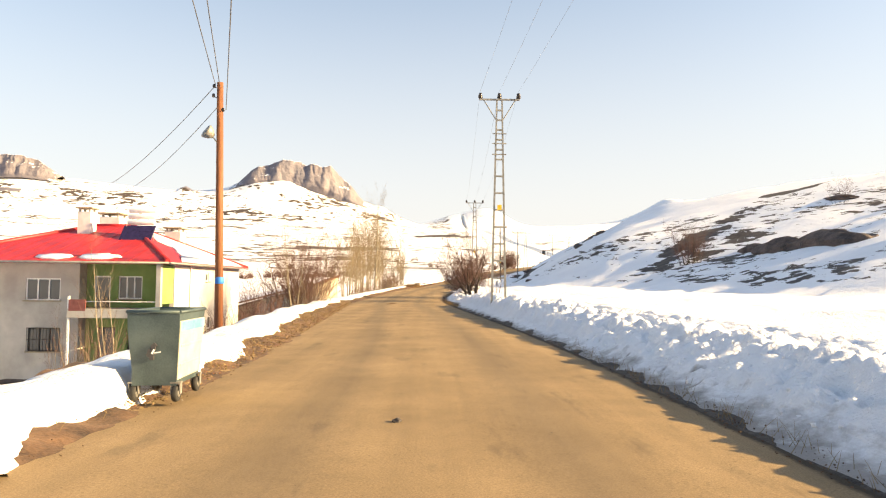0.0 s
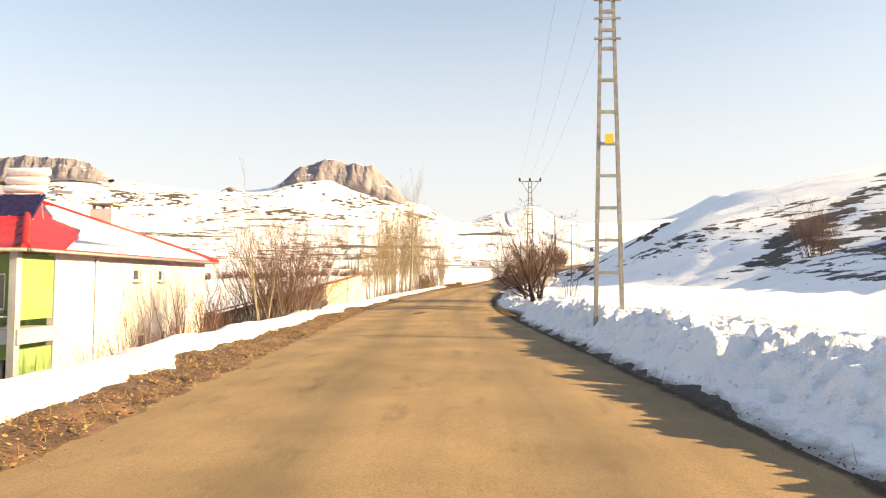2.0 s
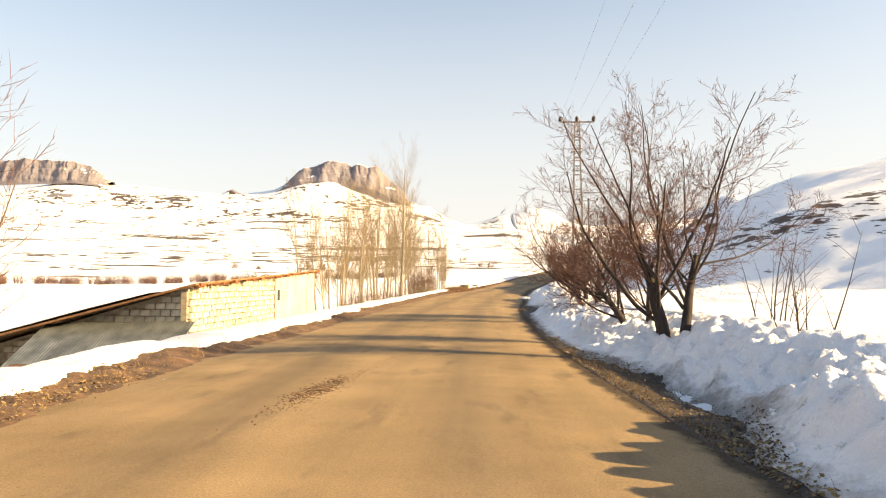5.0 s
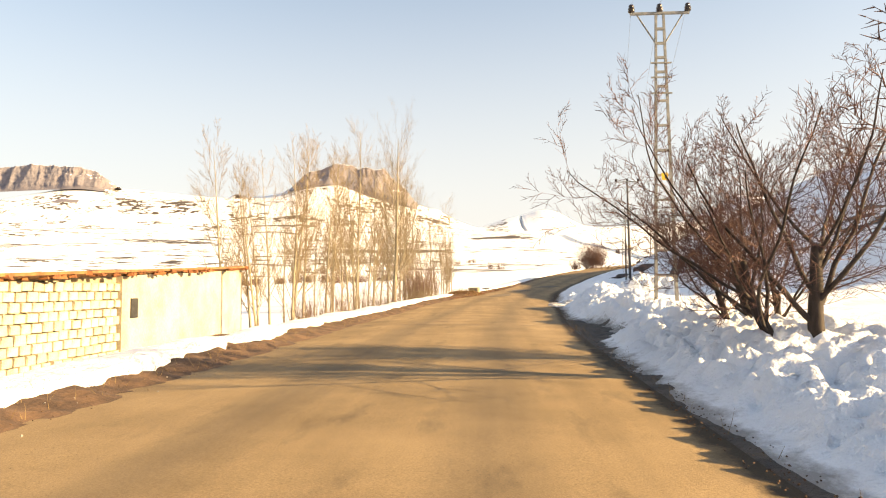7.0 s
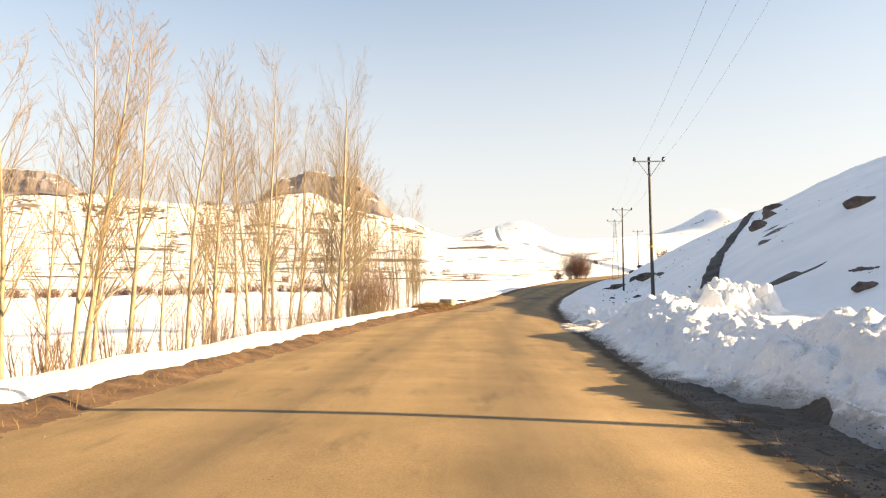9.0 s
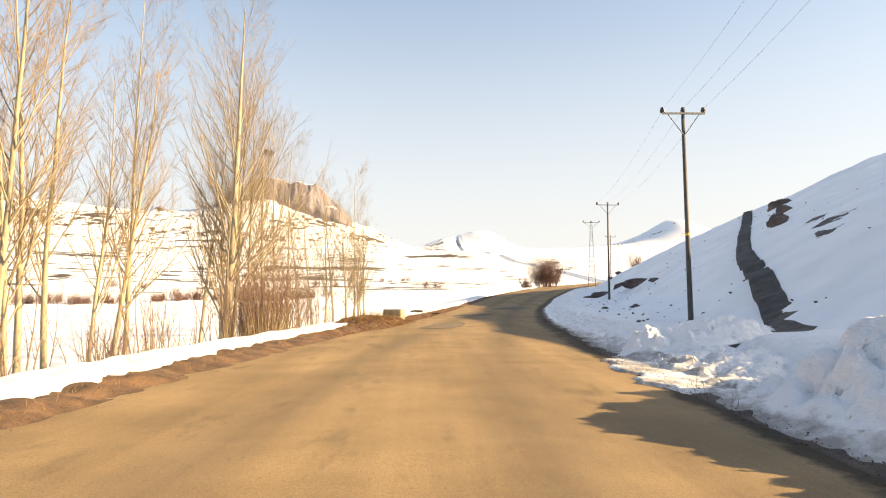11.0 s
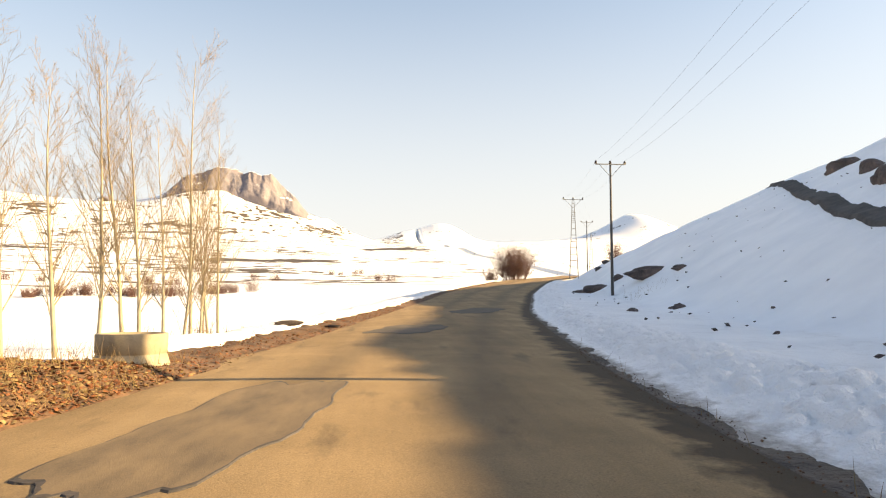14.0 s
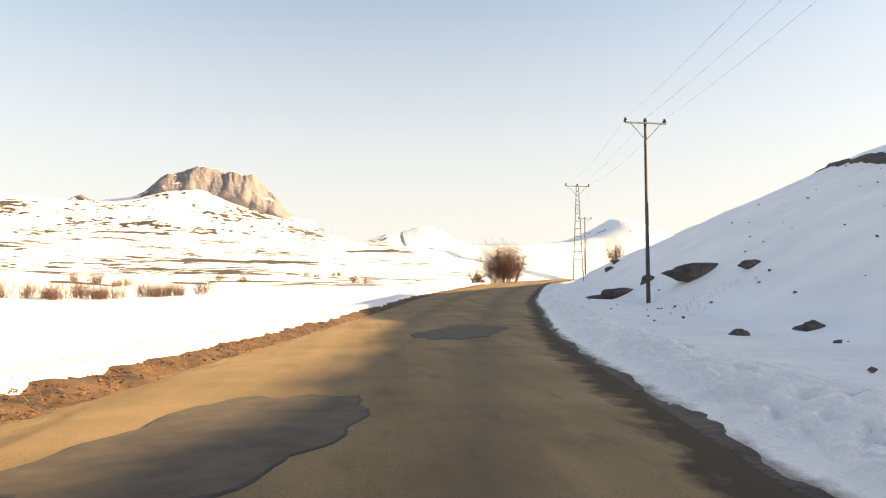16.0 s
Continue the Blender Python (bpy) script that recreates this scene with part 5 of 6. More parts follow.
    # raised caps along hips and ridge
    for a, b in (((ex1, ey0, ze + 0.12), (rx1, ym, er)), ((ex1, ey1, ze + 0.12), (rx1, ym, er)), ((ex0, ey0, ze + 0.12), (rx0, ym, er)), ((rx0, ym, er), (rx1, ym, er))):
        bm = bm_new()
        rod(bm, a, b, 0.13, 0.13, 8)
        part("ridge_cap", bm, REDROOF, roof)
    # chimneys
    for cx, cy, w, zt in ((-21.3, 43.0, 0.8, 5.75), (-21.3, 46.6, 1.3, 5.75), (-18.0, 49.0, 1.1, 5.0)):
        bm = bm_new()
        box(bm, (cx, cy, (zt + 2.6) / 2), (w, w, zt - 2.6))
        ch = part("chimney", bm, WHITEWASH, h, "square whitewashed chimney", 0.015)
        for sx in (-1, 1):
            for sy in (-1, 1):
                bm = bm_new()
                box(bm, (cx + sx * w * 0.38, cy + sy * w * 0.38, zt + 0.1), (0.12, 0.12, 0.2))
                part("chimney_post", bm, RENDERGREY, ch)
        bm = bm_new()
        box(bm, (cx, cy, zt + 0.24), (w + 0.2, w + 0.2, 0.08))
        part("chimney_cap", bm, CONCRETE, ch)
    return h


house()


def solar_heater():
    s = thing("solar_heater", "black solar water heater with tanks on the red roof", "solar heater", pose(-17.55, 41.6, 3.72))
    bm = bm_new()
    box(bm, (0, 0, 0.62), (1.9, 0.09, 1.25), Matrix.Rotation(radians(-38), 3, "X"))
    part("collector", bm, PANEL, s, "black glazed collector")
    for k in range(13):
        bm = bm_new()
        d = Vector((0, math.sin(radians(38)) * -0.6, 0))
        x = -0.9 + k * 0.15
        rod(bm, (x, -0.42, 0.07), (x, 0.34, 1.08), 0.016, 0.016, 4)
        part("tube", bm, STEEL, s)
    bm = bm_new()
    box(bm, (0, -0.48, 0.02), (2.1, 0.1, 0.13))
    part("rail", bm, YELLOW, s, "yellow mounting rail")
    for x in (-0.8, 0.8):
        bm = bm_new()
        rod(bm, (x, 0.55, -0.1), (x, 0.3, 1.15), 0.025, 0.025, 5)
        part("leg", bm, STEEL, s)
        bm = bm_new()
        rod(bm, (x, -0.48, 0.0), (x, -0.48, -0.5), 0.025, 0.025, 5)
        part("leg", bm, STEEL, s)
    # violet sheet laid on the roof as a painted cast shadow
    bm = bm_new()
    box(bm, (-1.9, -0.35, -0.12), (1.5, 2.0, 0.04), Matrix.Rotation(radians(19), 3, "X"))
    part("tarpaulin", bm, ROOFSHADE, s, "dark blue-violet sheet standing in for a shadow on the roof", 0.01)
    for k, z in enumerate((1.35, 1.72, 2.09)):
        bm = bm_new()
        lathe(bm, (-0.85, 0.55 + 0.1 * k, z), [(0.02, 0), (0.14, 0.02), (0.16, 0.06), (0.16, 1.64), (0.14, 1.68), (0.02, 1.7)], 14, "x")
        part("tank", bm, PVC, s, "white cylindrical water tank")
    return s


solar_heater()


# ---- the block-built shed ----
def shed():
    """Low shed: a lit long wall of rough blocks and plaster, a shaded gable end and a sloping sheet roof under snow."""
    s = thing("shed", "low shed of rough yellowish blocks under a snowy lean-to roof", "shed")
    a, b = Vector((-9.98, 63.0, 0)), Vector((-11.1, 85.3, 0))
    along = (b - a).normalized()
    out = Vector((along.y, -along.x, 0))
    length = (b - a).length
    top = lambda d: 1.32 + 0.93 * d / length
    rot = Matrix((along, -out, (0, 0, 1))).transposed()
    # core wall behind the blocks
    def slab(d0, d1, o0, o1, gap):
        bm = bm_new()
        ring = []
        for d in (d0, d1):
            for o in (o0, o1):
                p = a + along * d + out * o
                ring.append((bm.verts.new((p.x, p.y, -2.2)), bm.verts.new((p.x, p.y, top(d) - gap))))
        loop = [ring[0], ring[1], ring[3], ring[2]]
        for k in range(4):
            (p, q), (u, v) = loop[k], loop[(k + 1) % 4]
            bm.faces.new((p, u, v, q))
        bm.faces.new([q for _, q in loop])
        bm.faces.new([p for p, _ in loop][::-1])
        return bm
    bm = slab(0.0, length, -0.32, -0.12, 0.02)
    core = part("long_wall", bm, MORTAR, s, "rough wall of pale yellow blocks")
    # plastered far half
    bm = slab(12.0, length, -0.117, 0.01, 0.03)
    part("plaster", bm, PLASTER, s, "yellowed plaster on the far half of the wall")
    c = a + along * 11.75 - out * 0.03
    bm = bm_new()
    box(bm, (c.x, c.y, (top(11.75) - 2.2) / 2), (0.36, 0.16, top(11.75) + 2.1), rot)
    part("pillar", bm, PLASTER, s, "smooth plastered pillar")
    # black plate on the wall, in place of an opening's shade
    c = a + along * 12.35 + out * 0.02
    bm = bm_new()
    box(bm, (c.x, c.y, 0.86), (0.42, 0.05, 0.56), rot)
    part("vent_opening", bm, RUBBER, s, "black plate standing in for a small shaded opening")
    # roof sheet falling away from the road, with snow on it
    bm = bm_new()
    vs = []
    for d in (-0.35, length + 0.35):
        p = a + along * d
        zt = top(d) + 0.05
        for w, dz in ((0.3, 0.02), (-15.5, -4.1)):
            q = p + out * w
            vs.append((q.x, q.y, zt + dz))
    lo = [bm.verts.new(v) for v in vs]
    hi = [bm.verts.new((v[0], v[1], v[2] + 0.07)) for v in vs]
    for f in ((0, 1, 3, 2),):
        bm.faces.new([lo[i] for i in f])
        bm.faces.new([hi[i] for i in f][::-1])
    for i, j in ((0, 1), (1, 3), (3, 2), (2, 0)):
        bm.faces.new((lo[i], lo[j], hi[j], hi[i]))
    roof = part("roof", bm, RUST, s, "rusty sheet roof edged with earth")
    # snow on the roof
    nx, ny = 16, 40
    u, v = np.meshgrid(np.linspace(-0.25, -15.4, nx), np.linspace(-0.25, length + 0.2, ny))
    X, Y = a.x + along.x * v + out.x * u, a.y + along.y * v + out.y * u
    Z = 1.32 + 0.93 * v / length + 0.13 + (u - 0.3) * (4.12 / 15.8) + 0.09 * smooth((-u - 0.2) / 0.8) + 0.08 * (fractal(X, Y, 1.6, 3, 91) - 0.4) - 0.1 * (u > -0.3)
    sn = sheet("roof_snow", X, Y, Z, SNOW, (("bare", 0 * X - 1), ("rock", 0 * X)))
    sn.parent = roof
    tagged(sn, "smooth snow on the shed roof")
    # ragged eave: clods and boards along the lit edge
    r = random.Random(9)
    bm = bm_new()
    for k in range(150):
        d = r.uniform(-0.2, length + 0.2)
        p = a + along * d + out * r.uniform(0.1, 0.32)
        sz = r.uniform(0.05, 0.16)
        box(bm, (p.x, p.y, top(d) + r.uniform(0.0, 0.09)), (sz * 1.8, sz, sz * 0.7), Matrix.Rotation(r.uniform(0, 3), 3, "Z"), (0.7, 0.7))
    tagged(part("eave_rubble", bm, LEAVES, roof), "rust-brown earth and splinters along the eave", kind="stuff")
    # shaded end wall
    bm = bm_new()
    pts = [(-10.12, 1.28), (-24.5, -2.6), (-24.5, -5.0), (-10.12, -5.0)]
    skew = lambda x: 0.17 * (-10.12 - x)
    f = [bm.verts.new((x, 63.12 + skew(x), z)) for x, z in pts]
    g = [bm.verts.new((x, 63.32 + skew(x), z)) for x, z in pts]
    bm.faces.new(f)
    bm.faces.new(g[::-1])
    for k in range(4):
        bm.faces.new((f[k], f[(k + 1) % 4], g[(k + 1) % 4], g[k]))
    end = part("end_wall", bm, MORTAR, s, "shaded gable wall of rough blocks")
    # lit wall's blocks and the end wall's blocks
    shapes = []
    for k in range(6):
        bm = bm_new()
        r2 = random.Random(60 + k)
        box(bm, (0, 0, 0), (0.375, 0.14, 0.205), None, (0.97, 0.94))
        bmesh.ops.bevel(bm, geom=list(bm.edges), offset=0.014, segments=1, affect="EDGES")
        for v in bm.verts:
            v.co += Vector((r2.uniform(-1, 1), r2.uniform(-1, 1), r2.uniform(-1, 1))) * 0.009
        shapes.append(mesh_of("block", bm, BLOCK))
    turn = rot.to_euler()
    for row in range(14):
        z = -1.05 + row * 0.228
        for col in range(30):
            d = 0.2 + col * 0.395 + (0.19 if row % 2 else 0)
            if d > 11.5 or z + 0.1 > top(d) - 0.02:
                continue
            p = a + along * (d + r.uniform(-0.012, 0.012)) - out * (0.075 + r.uniform(-0.02, 0.012))
            o = new("block", r.choice(shapes))
            o.parent = core
            o.matrix_basis = Matrix.LocRotScale((p.x, p.y, z + r.uniform(-0.008, 0.008)), Euler((0, r.uniform(-0.03, 0.03), turn.z + r.uniform(-0.03, 0.03))), (r.uniform(0.86, 1.06), 1, r.uniform(0.9, 1.08)))
    for row in range(10):
        z = -1.2 + row * 0.232
        for col in range(18):
            x = -10.3 - col * 0.395 - (0.19 if row % 2 else 0)
            if z + 0.14 > 1.26 + (x + 10.1) * 0.27:
                continue
            o = new("block", r.choice(shapes))
            o.parent = end
            o.matrix_basis = Matrix.LocRotScale((x, 63.07 + skew(x) + r.uniform(-0.02, 0.015), z), Euler((0, r.uniform(-0.012, 0.012), -0.168 + r.uniform(-0.02, 0.02))), None)
    return s


shed()


def corrugated_sheet():
    """A leaning sheet of corrugated zinc against the shed's end."""
    n = 150
    u, v = np.meshgrid(np.linspace(0, 5.2, n), np.linspace(0, 1, 6))
    X = -9.75 - u
    wave = 0.03 * np.sin(u * 2 * np.pi / 0.11)
    Y = 62.95 - 2.7 * v
    Z = 0.16 - 1.5 * v + wave - 0.02 * u
    ob = sheet("corrugated_sheet", X, Y, Z, CORR, (), True)
    mod = ob.modifiers.new("thickness", "SOLIDIFY")
    mod.thickness = 0.012
    return tagged(ob, "grey corrugated zinc sheet leaning on the shed", "roof sheet")


corrugated_sheet()


# ---- the refuse bin ----
def refuse_bin():
    d = thing("refuse_bin", "dented green-grey steel wheeled refuse bin, lid open", "refuse bin", pose(-3.2, 9.0, 0.0, 0, 0, 3))
    zb, zt = 0.2, 1.1
    low = [(-0.26, -0.46), (0.26, -0.46), (0.26, 0.46), (-0.26, 0.46)]
    top = [(-0.31, -0.55), (0.31, -0.55), (0.31, 0.57), (-0.31, 0.57)]
    def shell(inset, zl, zh):
        bm = bm_new()
        a = [bm.verts.new((x * (1 - inset), y * (1 - inset), zl)) for x, y in low]
        b = [bm.verts.new((x * (1 - inset), y * (1 - inset), zh)) for x, y in top]
        return bm, a, b
    bm, a, b = shell(0, zb, zt)
    c = [bm.verts.new((x * 0.95, y * 0.965, zt)) for x, y in top]
    e = [bm.verts.new((x * 0.95, y * 0.965, zb + 0.02)) for x, y in low]
    for k in range(4):
        j = (k + 1) % 4
        bm.faces.new((a[k], a[j], b[j], b[k]))
        bm.faces.new((b[k], b[j], c[j], c[k]))
        bm.faces.new((c[k], c[j], e[j], e[k]))
    bm.faces.new(a[::-1])
    bm.faces.new(e)
    bmesh.ops.subdivide_edges(bm, edges=list(bm.edges), cuts=3, use_grid_fill=True)
    for v in bm.verts:
        w = v.co
        n3 = noise.noise(Vector((w.x * 3, w.y * 3, w.z * 3)))
        v.co += Vector((w.x, w.y, 0)).normalized() * 0.018 * n3
    body = part("body", bm, DUMPMETAL, d, "tapered dented steel body")
    for side in (-1, 1):
        bm = bm_new()
        rod(bm, (side * 0.31, -0.55, zt), (side * 0.31, 0.57, zt), 0.022, 0.022, 8)
        part("rim", bm, DUMPMETAL, body)
    for y in (-0.55, 0.57):
        bm = bm_new()
        rod(bm, (-0.31, y, zt), (0.31, y, zt), 0.022, 0.022, 8)
        part("rim", bm, DUMPMETAL, body)
    # long side with two pressed ribs, sunlight put into its pale paint
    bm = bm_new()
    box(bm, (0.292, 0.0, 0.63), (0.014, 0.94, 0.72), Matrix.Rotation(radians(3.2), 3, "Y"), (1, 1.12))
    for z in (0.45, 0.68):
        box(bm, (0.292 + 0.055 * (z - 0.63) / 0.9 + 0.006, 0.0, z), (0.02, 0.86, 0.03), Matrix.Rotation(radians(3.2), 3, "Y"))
    part("side_sheet", bm, SUNLITPAINT, body, "pale painted side, lightened for the sun on it", 0.004)
    bm = bm_new()
    box(bm, (0.307, 0.01, 0.92), (0.02, 1.02, 0.13), Matrix.Rotation(radians(3.2), 3, "Y"))
    part("stripe", bm, FADED, body, "faded teal painted stripe")
    # added dark plane, paints the shade of the bin's inside
    bm = bm_new()
    box(bm, (0, 0.01, 0.9), (0.54, 1.0, 0.05))
    part("filling", bm, SHADOWROOM, d, "dark plane standing in for the shade inside the bin")
    # torn hole, its shade drawn as dark pieces, and rubbish showing on the end
    bm = bm_new()
    for k in range(5):
        t = k / 4
        box(bm, (-0.02 + 0.03 * math.sin(5 * k), -0.515 - 0.012 * t, 0.55 + 0.14 * t), (0.05, 0.03, 0.06), Matrix.Rotation(k, 3, "Y"))
    part("hole", bm, SHADOWROOM, body, "dark pieces standing in for a shaded torn hole")
    bm = bm_new()
    box(bm, (0.0, -0.535, 0.62), (0.022, 0.01, 0.06), Matrix.Rotation(0.5, 3, "Y"))
    box(bm, (0.05, -0.53, 0.61), (0.08, 0.01, 0.014), Matrix.Rotation(-0.15, 3, "Y"))
    part("handle", bm, PVC, body, "bent pale metal tongue")
    for x in (-0.25, 0.25):
        for y in (-0.42, 0.42):
            bm = bm_new()
            lathe(bm, (x - 0.035, y, 0.1), [(0.02, 0), (0.09, 0.0), (0.102, 0.015), (0.102, 0.055), (0.09, 0.07), (0.02, 0.07)], 18, "x")
            w = part("wheel", bm, RUBBER, d, "black rubber castor wheel")
            bm = bm_new()
            lathe(bm, (x - 0.04, y, 0.1), [(0.01, 0), (0.045, 0.0), (0.045, 0.08), (0.01, 0.08)], 12, "x")
            part("hub", bm, STEEL, w)
            bm = bm_new()
            box(bm, (x - 0.055, y, 0.17), (0.012, 0.07, 0.15))
            box(bm, (x + 0.055, y, 0.17), (0.012, 0.07, 0.15))
            box(bm, (x, y, 0.235), (0.13, 0.09, 0.02))
            part("fork", bm, STEEL, w)
    return d


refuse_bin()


# ---- things on the ground ----
def lump(name, seed, size, mat, label, category, at, group="", turn=0.0, sink=0.25):
    """A rough stone or clod."""
    bm = bm_new()
    bmesh.ops.create_icosphere(bm, subdivisions=3, radius=1.0)
    for v in bm.verts:
        p = v.co * 1.3 + Vector((seed * 3.7, 0, 0))
        k = 1 + 0.35 * noise.noise(p) + 0.18 * noise.noise(p * 2.7)
        v.co = Vector((v.co.x * size[0] * k, v.co.y * size[1] * k, v.co.z * size[2] * k))
    ob = new(name, mesh_of(name, bm, mat))
    ob.matrix_basis = pose(at[0], at[1], at[2] - size[2] * sink, 0, 0, turn)
    return tagged(ob, label, category, group)


def rock_at(seed, x, y, size, mat=None, label="dark rock poking out of the snow", dz=0.0, turn=0.0):
    return lump("rock", seed, size, mat or ROCK, label, "rock", (x, y, gz(x, y) + dz), "rocks on the hillside", turn)


rock_at(1, 16.7, 150.4, (0.35, 0.25, 0.22))
rock_at(2, 19.9, 151.4, (0.6, 0.4, 0.32))
OUT = "dark outcrop breaking through the snow slope"
for k, (x, y, sx, sy, sz, tn) in enumerate(((27.2, 172.6, 2.4, 0.8, 0.62, -27), (27.2, 166.8, 0.75, 0.35, 0.28, -27), (26.7, 180.2, 0.6, 0.5, 0.6, 20), (25.1, 180.8, 1.9, 0.7, 0.45, -22), (23.6, 182.4, 1.0, 0.5, 0.3, -22), (33.0, 205.0, 1.6, 0.5, 0.4, 50), (36.5, 212.0, 1.7, 0.5, 0.4, 50),
                                              (34.2, 152.2, 1.1, 1.0, 0.95, -30), (39.2, 160.2, 0.9, 0.8, 0.8, -30), (27.4, 120.5, 0.6, 1.2, 0.6, 20),
                                              (15.2, 99.8, 0.5, 0.35, 0.25, 0), (44.2, 170.0, 1.1, 1.6, 1.0, 30))):
    rock_at(10 + k, x, y, (sx, sy, sz), ROCK, OUT, 0.1, tn)
for k, (x, y, sx, sy, sz, tn) in enumerate(((34.6, 70.5, 1.0, 4.5, 1.0, -8), (33.4, 63.0, 1.1, 5.5, 1.25, -4), (33.6, 55.0, 1.2, 5.5, 1.4, 4), (40.5, 43.5, 1.2, 5.0, 1.3, -30), (54.0, 87.0, 1.0, 3.0, 0.7, 10))):
    rock_at(40 + k, x, y, (sx, sy, sz), ROCK, "long dark rocky scar along the hill foot", 0.0, tn)


def hill_track():
    """A dark cart track that climbs the hill from the road."""
    pts = [(13.4, 113.6), (15.2, 117.5), (17.2, 122.0), (21.2, 131.5), (25.0, 140.5), (30.6, 152.0), (36.5, 163.5), (42.2, 174.5), (47.5, 185.0), (54.0, 198.0)]
    t = np.linspace(0, len(pts) - 1, 160)
    cx, cy = (np.interp(t, range(len(pts)), [p[k] for p in pts]) for k in (0, 1))
    kern = np.ones(13) / 13
    cx, cy = (np.convolve(np.pad(c, 6, mode="edge"), kern, mode="valid") for c in (cx, cy))
    dx, dy = np.gradient(cx), np.gradient(cy)
    n = np.hypot(dx, dy)
    o = 0.66 * np.array([-1.0, -0.92, -0.6, -0.2, 0.2, 0.6, 0.92, 1.0])
    wob = 0.16 * (fractal(cx, cy, 2.0, 3, 66) - 0.5)
    X = cx[:, None] + (dy / n)[:, None] * (o[None] * (1 + wob[:, None]))
    Y = cy[:, None] - (dx / n)[:, None] * (o[None] * (1 + wob[:, None]))
    mid = ground(cx, cy)[:, None]
    Z = 0.35 * mid + 0.65 * ground(X, Y) + 0.15 + 0.1 * (fractal(X, Y, 0.8, 3, 67) - 0.5)
    Z -= 0.2 * smooth((120 - cy) / 4)[:, None]
    Z[:, 0] -= 0.6
    Z[:, -1] -= 0.6
    return tagged(sheet("hill_track", X, Y, Z, TRACK), "dark muddy cart track cut through the snow uphill", "track", kind="structure")


hill_track()


def concrete_ring():
    d = thing("concrete_ring", "pale concrete well ring standing in roadside rubble", "concrete ring", pose(-1.66, 125.4, 0.76))
    bm = bm_new()
    lathe(bm, (0, 0, 0), [(0.66, -0.25), (0.64, 0.1), (0.57, 0.34), (0.555, 0.35), (0.555, 0.37), (0.57, 0.38), (0.575, 0.69), (0.565, 0.70), (0.47, 0.70), (0.46, 0.2)], 28)
    part("ring", bm, CONCRETE, d, "stacked concrete ring sections")
    # dark disc in the ring gives the hollow its shade
    bm = bm_new()
    lathe(bm, (0, 0, 0), [(0.43, 0.3), (0.43, 0.34)], 20)
    part("fill", bm, SHADOWROOM, d, "dark disc standing in for the shaded hollow")
    return d


concrete_ring()

lump("fallen_log", 5, (0.5, 0.09, 0.085), BARK, "dark piece of driftwood lying on the snow edge", "log", (-0.45, 136.2, 1.33), "", 12)
lump("fallen_log", 6, (0.32, 0.055, 0.05), BARK, "dark broken branch lying on the snow edge", "log", (0.85, 137.7, 1.17), "", -20)


def scatter(name, label, category, seed, n, place, size, mat, flat=0.6):
    """Loose bits in one mesh."""
    r = random.Random(seed)
    vs, fs = [], []
    for k in range(n):
        x, y, z = place(r)
        s = r.uniform(*size)
        rot = Euler((r.uniform(-0.6, 0.6), r.uniform(-0.6, 0.6), r.uniform(0, 6.28))).to_matrix()
        base = len(vs)
        for c in ((1, 0, 0), (0, 1, 0), (-1, 0.2, 0), (0.1, -1, 0), (0.1, 0, 1), (0, 0.1, -1)):
            q = rot @ (Vector((c[0] * r.uniform(0.7, 1.4), c[1] * r.uniform(0.6, 1.1), c[2] * flat)) * s)
            vs.append((x + q.x, y + q.y, z + q.z))
        for a, b, c in ((0, 1, 4), (1, 2, 4), (2, 3, 4), (3, 0, 4), (1, 0, 5), (2, 1, 5), (3, 2, 5), (0, 3, 5)):
            fs.append((base + a, base + b, base + c))
    me = bpy.data.meshes.new(name)
    me.from_pydata(vs, [], fs)
    me.materials.append(mat)
    return tagged(new(name, me), label, category, kind="stuff")


def on_verge(y0, y1, w0, w1):
    def place(r):
        y = r.uniform(y0, y1)
        o = r.uniform(w0, w1)
        return float(left(y)) - o, y, float(road_z(y)) + 0.10 * min(1, max(o, 0) / 0.9) + r.uniform(-0.02, 0.04)
    return place


scatter("clods", "brown clods of earth on the verge", "clods", 1, 2600, on_verge(4, 150, -0.1, 1.3), (0.004, 0.016), DIRT)
scatter("dead_leaves", "rust-brown dead leaves littering the verge", "leaves", 15, 7000, on_verge(8, 46, 0.1, 1.6), (0.005, 0.017), LEAVES, 0.1)
scatter("straw", "trampled straw littering the verge", "straw", 16, 12000, on_verge(8, 52, 0.1, 1.7), (0.007, 0.03), GRASS, 0.08)
scatter("stones", "small stones scattered on the verge", "stones", 2, 450, on_verge(4, 150, -0.3, 1.3), (0.006, 0.02), STONE)


def heap_height(o, y, x):
    """Level of the earth heap beside the road; o runs from the asphalt's edge towards the valley."""
    long = np.exp(-(((y - 122.4) / 3.9) ** 4))
    rise = smooth((0.45 + o) / 0.95) * (1 - 0.9 * smooth((o - 1.9) / 1.1))
    rough = fractal(x, y, 0.8, 4, 131, 0.6) - 0.5
    return road_z(y) - 0.06 + long * (0.42 * rise + 0.3 * rough * smooth((o + 0.4) / 0.5)) - 0.1 * smooth((-o - 0.3) / 0.2)


def earth_mound():
    o, y = np.meshgrid(np.arange(-0.6, 3.1, 0.07), np.arange(117.0, 128.0, 0.07))
    x = left(y) - o
    ob = sheet("earth_mound", x[:, ::-1], y[:, ::-1], heap_height(o, y, x)[:, ::-1], DIRT)
    return tagged(ob, "mound of brown earth tipped beside the road", "earth mound")


earth_mound()


